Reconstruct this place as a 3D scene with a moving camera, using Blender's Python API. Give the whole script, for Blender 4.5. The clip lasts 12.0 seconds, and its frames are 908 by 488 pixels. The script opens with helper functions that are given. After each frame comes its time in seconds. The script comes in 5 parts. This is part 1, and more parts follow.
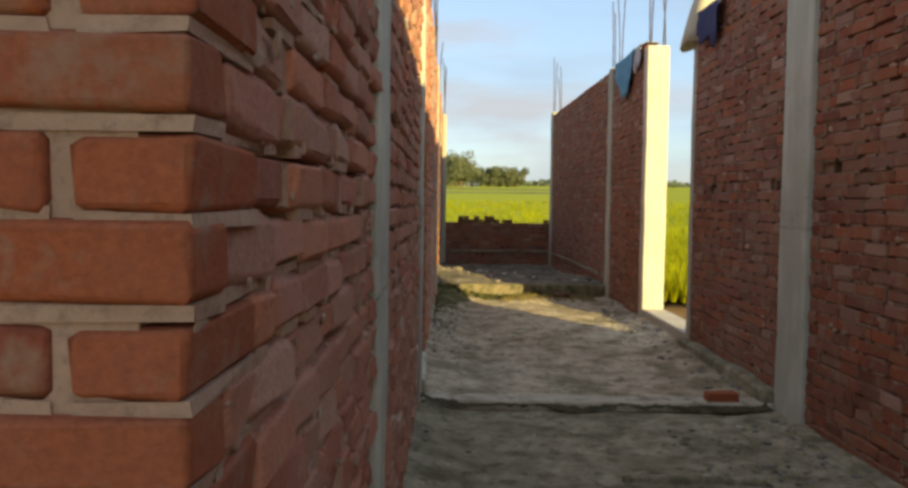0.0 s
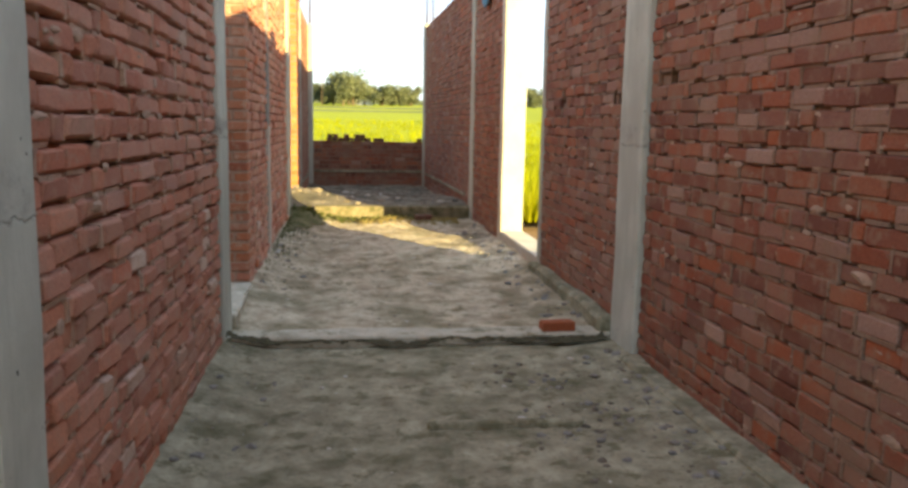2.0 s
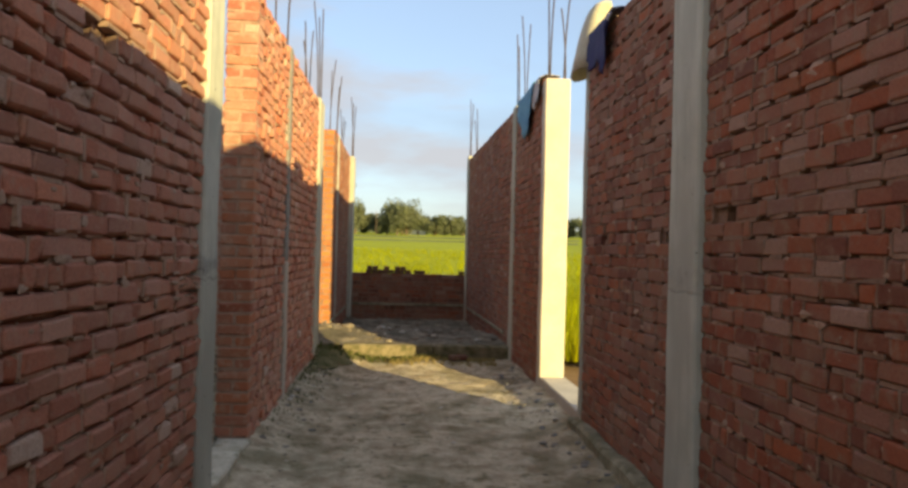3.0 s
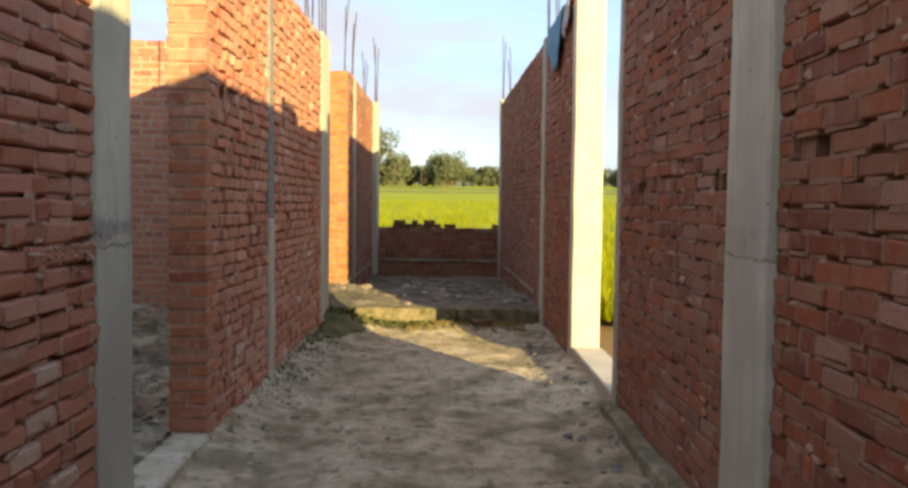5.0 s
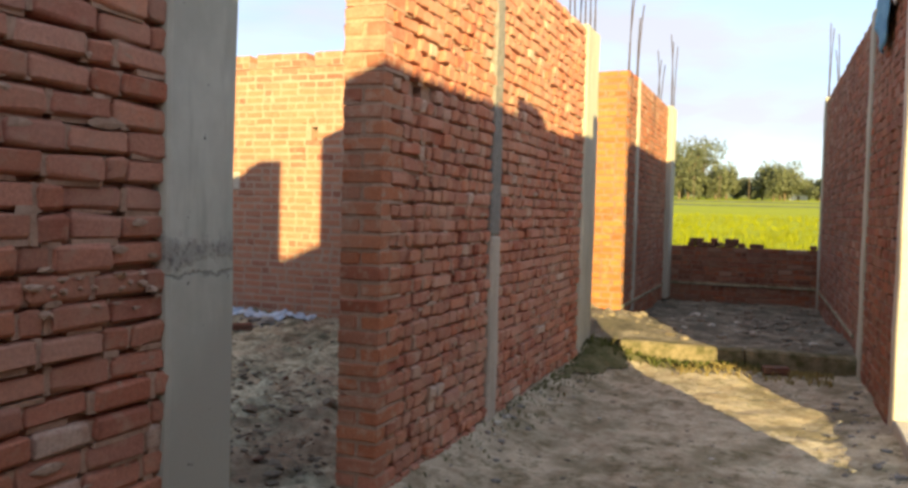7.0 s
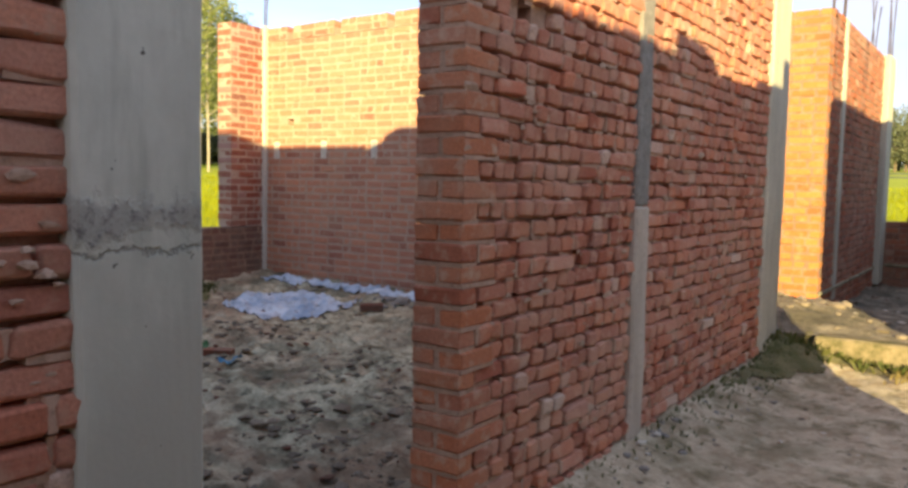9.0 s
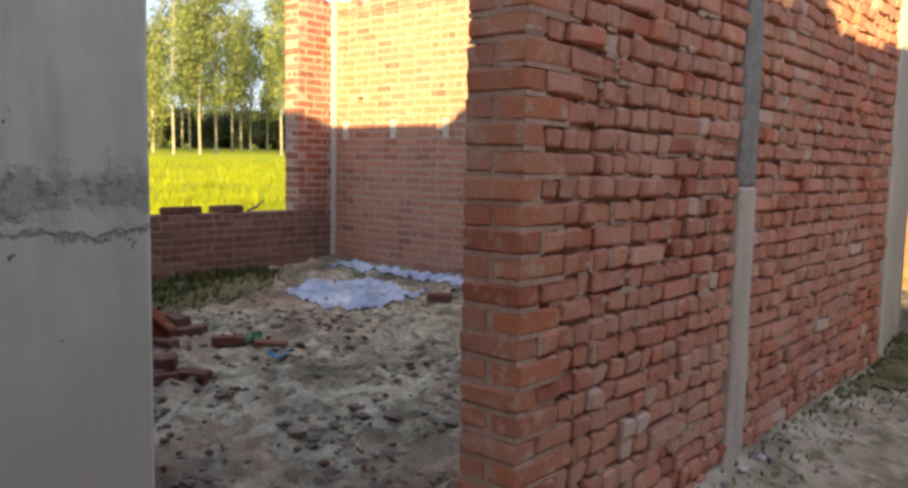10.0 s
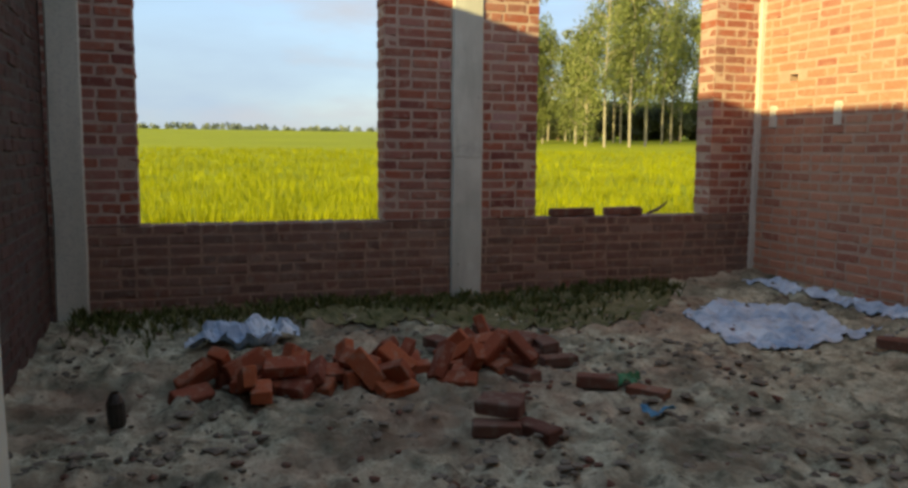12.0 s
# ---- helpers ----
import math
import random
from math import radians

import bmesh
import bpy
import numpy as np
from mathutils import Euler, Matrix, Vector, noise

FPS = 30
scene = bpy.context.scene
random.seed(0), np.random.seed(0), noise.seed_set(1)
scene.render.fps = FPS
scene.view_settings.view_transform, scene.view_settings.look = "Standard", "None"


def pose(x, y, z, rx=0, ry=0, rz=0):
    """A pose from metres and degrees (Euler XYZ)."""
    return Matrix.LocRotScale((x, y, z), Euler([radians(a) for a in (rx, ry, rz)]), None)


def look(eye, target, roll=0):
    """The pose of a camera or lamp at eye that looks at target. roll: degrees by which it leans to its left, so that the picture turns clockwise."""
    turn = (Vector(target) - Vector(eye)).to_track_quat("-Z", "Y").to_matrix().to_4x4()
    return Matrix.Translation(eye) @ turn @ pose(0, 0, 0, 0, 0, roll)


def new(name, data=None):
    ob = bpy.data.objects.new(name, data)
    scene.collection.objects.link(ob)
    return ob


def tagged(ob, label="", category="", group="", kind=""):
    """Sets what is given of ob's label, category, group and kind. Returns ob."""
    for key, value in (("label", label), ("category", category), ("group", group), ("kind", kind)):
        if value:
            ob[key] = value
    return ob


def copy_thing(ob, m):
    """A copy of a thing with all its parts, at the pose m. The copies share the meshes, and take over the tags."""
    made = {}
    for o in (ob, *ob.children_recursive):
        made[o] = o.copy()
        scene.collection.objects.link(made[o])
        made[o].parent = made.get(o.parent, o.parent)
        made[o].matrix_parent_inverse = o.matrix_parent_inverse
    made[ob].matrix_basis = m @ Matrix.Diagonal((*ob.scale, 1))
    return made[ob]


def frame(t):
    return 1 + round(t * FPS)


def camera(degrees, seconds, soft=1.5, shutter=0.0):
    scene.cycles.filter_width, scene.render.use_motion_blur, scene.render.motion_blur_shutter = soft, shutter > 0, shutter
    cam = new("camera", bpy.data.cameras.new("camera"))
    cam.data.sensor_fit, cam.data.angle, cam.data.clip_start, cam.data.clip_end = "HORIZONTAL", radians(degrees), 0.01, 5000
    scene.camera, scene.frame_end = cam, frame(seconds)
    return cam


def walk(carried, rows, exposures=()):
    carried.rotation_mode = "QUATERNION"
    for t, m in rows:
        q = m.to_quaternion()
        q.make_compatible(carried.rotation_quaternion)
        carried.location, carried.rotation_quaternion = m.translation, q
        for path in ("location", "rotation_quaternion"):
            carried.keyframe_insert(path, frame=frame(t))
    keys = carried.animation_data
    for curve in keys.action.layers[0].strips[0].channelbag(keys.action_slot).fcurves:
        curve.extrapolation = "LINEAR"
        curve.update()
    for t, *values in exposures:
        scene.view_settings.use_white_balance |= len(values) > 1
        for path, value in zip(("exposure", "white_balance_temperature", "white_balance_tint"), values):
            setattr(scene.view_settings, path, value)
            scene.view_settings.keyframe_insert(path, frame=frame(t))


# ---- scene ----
# ---- camera and walk ----
cam = camera(59.0, 12.0, soft=3.0)
PATH = [
    (0, (0.019, 0.046, 1.484), (0.025, 2.044, 1.385), 0.8),
    (0.5, (0.168, 0.027, 1.459), (0.401, 2.0, 1.225), 1.0),
    (1, (0.27, 0.061, 1.432), (0.608, 2.004, 1.1), 0.7),
    (1.5, (0.386, 0.304, 1.45), (0.689, 2.255, 1.13), 1.3),
    (2, (0.566, 0.612, 1.454), (0.832, 2.573, 1.162), 1.1),
    (2.5, (0.757, 0.962, 1.502), (0.981, 2.948, 1.425), 1.5),
    (3, (0.845, 1.328, 1.525), (0.978, 3.323, 1.549), 1.5),
    (5, (1.195, 2.433, 1.544), (1.213, 4.43, 1.445), 0.7),
    (5.5, (1.273, 2.756, 1.548), (1.251, 4.753, 1.438), 1.1),
    (6, (1.33, 3.062, 1.538), (1.109, 5.041, 1.35), 1.0),
    (6.5, (1.391, 3.376, 1.547), (0.863, 5.295, 1.346), 0.7),
    (7, (1.593, 3.635, 1.584), (0.843, 5.487, 1.501), 1.5),
    (9, (1.453, 4.707, 1.524), (0.307, 6.339, 1.372), 1.15),
    (9.5, (1.357, 4.970, 1.480), (0.092, 6.509, 1.307), 0.95),
    (10, (1.182, 5.235, 1.483), (-0.127, 6.735, 1.291), 1.14),
    (10.5, (0.975, 5.587, 1.477), (-0.488, 6.936, 1.283), 1.32),
    (11, (0.770, 5.819, 1.481), (-0.819, 7.016, 1.273), 1.11),
    (11.5, (0.524, 5.988, 1.544), (-1.258, 6.867, 1.318), 0.3),
    (12, (0.329, 6.121, 1.517), (-1.550, 6.766, 1.290), 0.5),
]
walk(cam, [(t, look(eye, target, roll)) for t, eye, target, roll in PATH],
     exposures=[(0, 1.15, 7300, 16), (0.5, 1.52, 7300, 16), (1, 1.8, 7200, 16), (1.5, 2.1, 7200, 16), (2, 2.08, 7200, 16), (2.5, 1.52, 7300, 17), (3, 1.15, 7400, 18), (5, 1.52, 7200, 20), (7, 1.61, 7200, 21), (9, 1.75, 6900, 24), (11, 2.04, 6900, 24), (11.5, 1.56, 6900, 22), (12, 1.17, 7100, 16)])

# ---- light ----
SUN_WAY = Vector((-0.542, 0.840, -0.212)).normalized()   # the way the sunlight travels
world = bpy.data.worlds.new("sky")
scene.world = world
world.use_nodes = True
wn, wl = world.node_tree.nodes, world.node_tree.links
wn.clear()
w_out, w_bg = wn.new("ShaderNodeOutputWorld"), wn.new("ShaderNodeBackground")
w_sky = wn.new("ShaderNodeTexSky")
w_sky.sky_type, w_sky.sun_disc = "NISHITA", False
w_sky.sun_elevation, w_sky.sun_rotation = radians(12), radians(147)
w_sky.air_density, w_sky.dust_density, w_sky.ozone_density = 1.0, 1.3, 3.0
w_co, w_map = wn.new("ShaderNodeTexCoord"), wn.new("ShaderNodeMapping")
w_map.inputs["Scale"].default_value = (1.6, 1.6, 6.0)
w_noise, w_ramp, w_mix = wn.new("ShaderNodeTexNoise"), wn.new("ShaderNodeValToRGB"), wn.new("ShaderNodeMix")
w_noise.inputs["Scale"].default_value, w_noise.inputs["Detail"].default_value = 1.7, 6
w_ramp.color_ramp.elements[0].position, w_ramp.color_ramp.elements[1].position = 0.42, 0.72
w_ramp.color_ramp.elements[0].color, w_ramp.color_ramp.elements[1].color = (0.5, 0.5, 0.5, 1), (0.9, 0.9, 0.9, 1)
w_mix.data_type = "RGBA"
w_mix.inputs["B"].default_value = (1.3, 1.83, 2.45, 1)
wl.new(w_co.outputs["Generated"], w_map.inputs["Vector"])
wl.new(w_map.outputs["Vector"], w_noise.inputs["Vector"])
wl.new(w_noise.outputs["Fac"], w_ramp.inputs["Fac"])
wl.new(w_ramp.outputs["Color"], w_mix.inputs["Factor"])
wl.new(w_sky.outputs["Color"], w_mix.inputs["A"])
w_map2, w_noise2, w_ramp2, w_mix2 = wn.new("ShaderNodeMapping"), wn.new("ShaderNodeTexNoise"), wn.new("ShaderNodeValToRGB"), wn.new("ShaderNodeMix")
w_map2.inputs["Location"].default_value, w_map2.inputs["Scale"].default_value = (3.1, 0.7, 0.2), (1.3, 1.3, 5.0)
w_noise2.inputs["Scale"].default_value, w_noise2.inputs["Detail"].default_value, w_noise2.inputs["Roughness"].default_value = 2.2, 7, 0.55
w_ramp2.color_ramp.elements[0].position, w_ramp2.color_ramp.elements[1].position = 0.46, 0.62
w_ramp2.color_ramp.elements[1].color = (0.8, 0.8, 0.8, 1)
w_mix2.data_type = "RGBA"
w_mix2.inputs["B"].default_value = (1.75, 1.92, 2.12, 1)
wl.new(w_co.outputs["Generated"], w_map2.inputs["Vector"])
wl.new(w_map2.outputs["Vector"], w_noise2.inputs["Vector"])
wl.new(w_noise2.outputs["Fac"], w_ramp2.inputs["Fac"])
wl.new(w_ramp2.outputs["Color"], w_mix2.inputs["Factor"])
wl.new(w_mix.outputs["Result"], w_mix2.inputs["A"])
wl.new(w_mix2.outputs["Result"], w_bg.inputs["Color"])
w_bg.inputs["Strength"].default_value = 0.15
wl.new(w_bg.outputs["Background"], w_out.inputs["Surface"])
sun = new("sun", bpy.data.lights.new("sun", "SUN"))
sun.data.energy, sun.data.angle, sun.data.color = 3.95, radians(0.6), (1.0, 0.87, 0.40)
sun.matrix_world = Matrix.Translation((20, -30, 12)) @ SUN_WAY.to_track_quat("-Z", "Y").to_matrix().to_4x4()


# ---- materials ----
def material(name, rough=0.9, metal=0.0):
    m = bpy.data.materials.new(name)
    m.use_nodes = True
    b = m.node_tree.nodes["Principled BSDF"]
    b.inputs["Roughness"].default_value, b.inputs["Metallic"].default_value = rough, metal
    b.inputs["Specular IOR Level"].default_value = 0.25
    return m, m.node_tree.nodes, m.node_tree.links, b


def noise_node(n, l, scale, detail=4.0, rough=0.6, stretch=None):
    geo, tex = n.new("ShaderNodeNewGeometry"), n.new("ShaderNodeTexNoise")
    tex.inputs["Scale"].default_value, tex.inputs["Detail"].default_value, tex.inputs["Roughness"].default_value = scale, detail, rough
    if stretch:
        mp = n.new("ShaderNodeMapping")
        mp.inputs["Scale"].default_value = stretch
        l.new(geo.outputs["Position"], mp.inputs["Vector"])
        l.new(mp.outputs["Vector"], tex.inputs["Vector"])
    else:
        l.new(geo.outputs["Position"], tex.inputs["Vector"])
    return tex.outputs["Fac"]


def ramp(n, l, fac, stops):
    r = n.new("ShaderNodeValToRGB")
    e = r.color_ramp.elements
    while len(e) < len(stops):
        e.new(0.5)
    for el, (p, c) in zip(e, stops):
        el.position, el.color = p, (*c, 1)
    l.new(fac, r.inputs["Fac"])
    return r.outputs["Color"]


def mixed(n, l, fac, a, b, mode="MIX"):
    m = n.new("ShaderNodeMix")
    m.data_type, m.blend_type = "RGBA", mode
    for key, v in (("Factor", fac), ("A", a), ("B", b)):
        if isinstance(v, (int, float)):
            m.inputs[key].default_value = v
        elif isinstance(v, tuple):
            m.inputs[key].default_value = (*v, 1)
        else:
            l.new(v, m.inputs[key])
    return m.outputs["Result"]


def mask(n, l, fac, lo, hi):
    m = n.new("ShaderNodeMapRange")
    m.inputs["From Min"].default_value, m.inputs["From Max"].default_value = lo, hi
    l.new(fac, m.inputs["Value"])
    return m.outputs["Result"]


def bump(n, l, b, fac, strength, dist):
    u = n.new("ShaderNodeBump")
    u.inputs["Strength"].default_value, u.inputs["Distance"].default_value = strength, dist
    l.new(fac, u.inputs["Height"])
    l.new(u.outputs["Normal"], b.inputs["Normal"])


def brick_material(name, island, stops, dust, smear):
    m, n, l, b = material(name, 0.92)
    if island:
        fac = n.new("ShaderNodeNewGeometry").outputs["Random Per Island"]
    else:
        fac = n.new("ShaderNodeObjectInfo").outputs["Random"]
    col = ramp(n, l, fac, stops)
    fine = noise_node(n, l, 90, 5, 0.7)
    big = noise_node(n, l, 2.3, 3)
    mid = noise_node(n, l, 14, 4, 0.65)
    col = mixed(n, l, mask(n, l, fine, 0.35, 0.75), col, mixed(n, l, 0.5, col, (0.10, 0.03, 0.02)))
    col = mixed(n, l, mask(n, l, mid, 0.52, 0.72), col, dust)
    sm = n.new("ShaderNodeMath")
    sm.operation = "MULTIPLY"
    l.new(mask(n, l, big, 0.45, 0.7), sm.inputs[0])
    sm.inputs[1].default_value = smear
    col = mixed(n, l, sm.outputs[0], col, dust)
    l.new(col, b.inputs["Base Color"])
    pit = noise_node(n, l, 38, 6, 0.75, (1, 1, 1.8))
    bump(n, l, b, mixed(n, l, 0.55, mixed(n, l, 0.4, fine, mid), pit), 0.8, 0.008)
    return m


def plain_material(name, c1, c2, scale=6.0, fine=60.0, rough=0.9, bumpy=0.5, depth=0.005, c3=None, metal=0.0, stretch=None):
    m, n, l, b = material(name, rough, metal)
    a = noise_node(n, l, scale, 5, 0.65, stretch)
    f = noise_node(n, l, fine, 4, 0.7)
    col = mixed(n, l, mask(n, l, a, 0.35, 0.68), c1, c2)
    col = mixed(n, l, mask(n, l, f, 0.5, 0.8), col, c3 or tuple(0.55 * v for v in c1))
    l.new(col, b.inputs["Base Color"])
    bump(n, l, b, mixed(n, l, 0.5, a, f), bumpy, depth)
    return m


def leaf_material(name, stops, through_light=0.35):
    m, n, l, b = material(name, 0.6)
    fac = n.new("ShaderNodeNewGeometry").outputs["Random Per Island"]
    col = ramp(n, l, fac, stops)
    big = noise_node(n, l, 0.35, 2)
    col = mixed(n, l, mask(n, l, big, 0.35, 0.7), col, mixed(n, l, 0.45, col, (0.02, 0.04, 0.01)))
    l.new(col, b.inputs["Base Color"])
    tr, add, out = n.new("ShaderNodeBsdfTranslucent"), n.new("ShaderNodeMixShader"), n["Material Output"]
    l.new(col, tr.inputs["Color"])
    add.inputs["Fac"].default_value = through_light
    l.new(b.outputs["BSDF"], add.inputs[1])
    l.new(tr.outputs["BSDF"], add.inputs[2])
    l.new(add.outputs["Shader"], out.inputs["Surface"])
    return m


RED = [(0.0, (0.380, 0.112, 0.057)), (0.16, (0.500, 0.153, 0.071)), (0.32, (0.380, 0.140, 0.081)), (0.48, (0.500, 0.186, 0.095)), (0.64, (0.270, 0.088, 0.057)), (0.78, (0.450, 0.144, 0.076)), (0.93, (0.480, 0.223, 0.142)), (1.0, (0.560, 0.326, 0.237))]
ORANGE = [(0.0, (0.513, 0.209, 0.126)), (0.35, (0.606, 0.270, 0.164)), (0.7, (0.535, 0.236, 0.153)), (1.0, (0.361, 0.138, 0.094))]
DUST = (0.38, 0.235, 0.16)
M_BRICK = {False: brick_material("brick_piece", False, RED, DUST, 0.75), True: brick_material("brick_joined", True, RED, DUST, 0.75)}
WEST = [(p, (0.74 * c[0], 0.76 * c[1], 0.95 * c[2])) for p, c in RED]
M_BRICK_WEST = {k: brick_material("purple_brick_%d" % k, k, WEST, (0.32, 0.21, 0.16), 0.4) for k in (False, True)}
DEEP_RED = [(0.0, (0.363, 0.114, 0.060)), (0.14, (0.230, 0.096, 0.068)), (0.27, (0.435, 0.127, 0.056)), (0.40, (0.284, 0.152, 0.118)), (0.54, (0.338, 0.103, 0.057)), (0.68, (0.181, 0.073, 0.052)), (0.80, (0.399, 0.140, 0.072)), (0.91, (0.351, 0.199, 0.151)), (1.0, (0.456, 0.286, 0.216))]
# near-black bricks: the south wall's shade is put into their colour
SHADE_DARK = [(0.0, (0.050, 0.030, 0.026)), (0.5, (0.085, 0.045, 0.036)), (1.0, (0.060, 0.042, 0.038))]
ORANGE_RED = [(0.0, (0.500, 0.178, 0.055)), (0.4, (0.600, 0.247, 0.075)), (0.75, (0.540, 0.207, 0.065)), (1.0, (0.420, 0.138, 0.050))]
DUSTY = [(0.0, (0.605, 0.197, 0.112)), (0.14, (0.508, 0.227, 0.156)), (0.28, (0.665, 0.250, 0.143)), (0.42, (0.484, 0.238, 0.175)), (0.56, (0.436, 0.139, 0.085)), (0.70, (0.629, 0.285, 0.193)), (0.86, (0.544, 0.180, 0.106)), (0.95, (0.605, 0.325, 0.237)), (1.0, (0.680, 0.522, 0.417))]
M_BRICK_SHADE_DARK = {k: brick_material("shade_dark_brick_%d" % k, k, SHADE_DARK, (0.085, 0.075, 0.06), 0.3) for k in (False, True)}
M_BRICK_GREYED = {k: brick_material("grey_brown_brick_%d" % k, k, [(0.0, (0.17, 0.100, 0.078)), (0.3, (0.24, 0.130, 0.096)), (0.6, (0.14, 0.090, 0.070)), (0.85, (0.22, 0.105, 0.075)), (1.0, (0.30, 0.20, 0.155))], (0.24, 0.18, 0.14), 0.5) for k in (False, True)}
M_BRICK_FIRED = {k: brick_material("orange_red_brick_%d" % k, k, ORANGE_RED, (0.55, 0.25, 0.12), 0.2) for k in (False, True)}
M_BRICK_DEEP_RED = {k: brick_material("deep_red_brick_%d" % k, k, DEEP_RED, (0.30, 0.19, 0.13), 0.5) for k in (False, True)}
PALE = [(p, tuple(0.91 * a + 0.09 * d for a, d in zip(c, (0.56, 0.36, 0.27)))) for p, c in DUSTY]
M_BRICK_CORNER = brick_material("clean_brick", False, [(0.0, (0.36, 0.090, 0.038)), (0.4, (0.45, 0.120, 0.048)), (0.75, (0.36, 0.115, 0.060)), (1.0, (0.29, 0.075, 0.040))], (0.33, 0.19, 0.13), 0.3)
M_BRICK_JAMB = brick_material("red_jamb_brick", False, [(0.0, (0.493, 0.160, 0.080)), (0.4, (0.582, 0.211, 0.103)), (0.75, (0.515, 0.224, 0.138)), (1.0, (0.426, 0.134, 0.076))], (0.515, 0.346, 0.248), 0.4)
M_BRICK_PALE = {k: brick_material("limed_brick_%d" % k, k, PALE, (0.46, 0.27, 0.19), 0.45) for k in (False, True)}
M_BRICK_DUSTY = {k: brick_material("dusty_brick_%d" % k, k, DUSTY, (0.56, 0.335, 0.24), 0.55) for k in (False, True)}
M_BRICK_NEAT = {False: brick_material("neat_brick_piece", False, ORANGE, (0.42, 0.27, 0.18), 0.35), True: brick_material("neat_brick_joined", True, ORANGE, (0.42, 0.27, 0.18), 0.35)}
M_LOOSE = brick_material("loose_brick", False, [(0.0, (0.32, 0.07, 0.032)), (0.5, (0.42, 0.11, 0.042)), (1.0, (0.20, 0.05, 0.03))], (0.34, 0.20, 0.14), 0.12)
M_DARK_BRICK = brick_material("dark_brick", False, [(0.0, (0.12, 0.05, 0.035)), (0.6, (0.19, 0.08, 0.053)), (1.0, (0.27, 0.095, 0.055))], (0.2, 0.16, 0.12), 0.4)
M_MORTAR = plain_material("mortar", (0.20, 0.125, 0.09), (0.33, 0.225, 0.165), 8, 70)
M_BED = plain_material("dusty_mortar", (0.24, 0.145, 0.10), (0.35, 0.235, 0.17), 7, 60)
# mortar darkened along with the south wall's shade-coloured bricks
M_DARK_BED = plain_material("shade_dark_mortar", (0.05, 0.042, 0.035), (0.10, 0.085, 0.07), 7, 60)
M_BED_DUSTY = plain_material("pale_dusty_mortar", (0.38, 0.24, 0.17), (0.52, 0.35, 0.26), 7, 60, bumpy=0.8, depth=0.008)
M_MORTAR_MID = plain_material("grey_mortar", (0.37, 0.265, 0.205), (0.47, 0.35, 0.27), 8, 70)
M_MORTAR_NEAT = plain_material("pale_mortar", (0.40, 0.275, 0.20), (0.49, 0.355, 0.27), 8, 70)
M_CONCRETE = plain_material("concrete", (0.375, 0.37, 0.295), (0.54, 0.53, 0.435), 3.0, 45, 0.85, 0.35, 0.003, (0.30, 0.29, 0.28), stretch=(1, 1, 0.35))
M_CONCRETE_PALE = plain_material("pale_concrete", (0.49, 0.45, 0.375), (0.60, 0.555, 0.475), 3.0, 45, 0.85, 0.3, 0.003, (0.38, 0.345, 0.30))
M_STRIP = plain_material("tan_concrete", (0.40, 0.335, 0.27), (0.56, 0.48, 0.40), 3.0, 45, 0.85, 0.4, 0.004, (0.30, 0.26, 0.22), stretch=(1, 1, 0.35))
M_SCAR = plain_material("rough_concrete_scar", (0.22, 0.205, 0.185), (0.33, 0.31, 0.28), 18, 70, 0.95, 1.0, 0.02)
def floor_material(name, pale, dark, damp, damp_scale, damp_from, grit, depth, red=None):
    """Trodden floor: dust over a darker base, damp or mossy patches, fine grit."""
    m, n, l, b = material(name, 0.95)
    wide, mid, fine = noise_node(n, l, damp_scale, 5, 0.6), noise_node(n, l, 5.5, 6, 0.7), noise_node(n, l, 42, 5, 0.75)
    col = mixed(n, l, mask(n, l, mid, 0.36, 0.62), dark, pale)
    col = mixed(n, l, mask(n, l, wide, damp_from, damp_from + 0.16), col, mixed(n, l, 0.7, col, damp))
    spots = noise_node(n, l, 7.5, 5, 0.7)
    col = mixed(n, l, mask(n, l, spots, 0.53, 0.63), col, mixed(n, l, 0.75, col, damp))
    col = mixed(n, l, mask(n, l, fine, 0.52, 0.74), col, grit)
    if red:
        col = mixed(n, l, mask(n, l, noise_node(n, l, 0.9, 4, 0.7), 0.47, 0.62), col, mixed(n, l, 0.42, col, red))
    l.new(col, b.inputs["Base Color"])
    bump(n, l, b, mixed(n, l, 0.45, mid, fine), 0.9, depth)
    return m


M_SLAB = floor_material("cement_floor", (0.444, 0.406, 0.285), (0.217, 0.193, 0.128), (0.113, 0.106, 0.052), 2.2, 0.49, (0.189, 0.168, 0.112), 0.018)
M_DIRT = floor_material("dusty_soil", (0.660, 0.577, 0.420), (0.384, 0.299, 0.203), (0.159, 0.139, 0.070), 2.3, 0.465, (0.332, 0.265, 0.189), 0.03)
M_ROOM = floor_material("grey_soil", (0.653, 0.615, 0.444), (0.221, 0.203, 0.137), (0.083, 0.082, 0.052), 1.9, 0.46, (0.165, 0.139, 0.100), 0.05, (0.397, 0.220, 0.148))
# darker than the room soil: the platform's shade is put into the colour
M_PLATFORM = floor_material("shade_toned_rubbly_soil", (0.42, 0.36, 0.27), (0.16, 0.135, 0.095), (0.07, 0.065, 0.045), 1.9, 0.42, (0.13, 0.11, 0.085), 0.05)
M_DARKCLOD = plain_material("dark_soil_clod", (0.10, 0.085, 0.065), (0.24, 0.20, 0.155), 5, 50, 0.95, 0.8, 0.01)
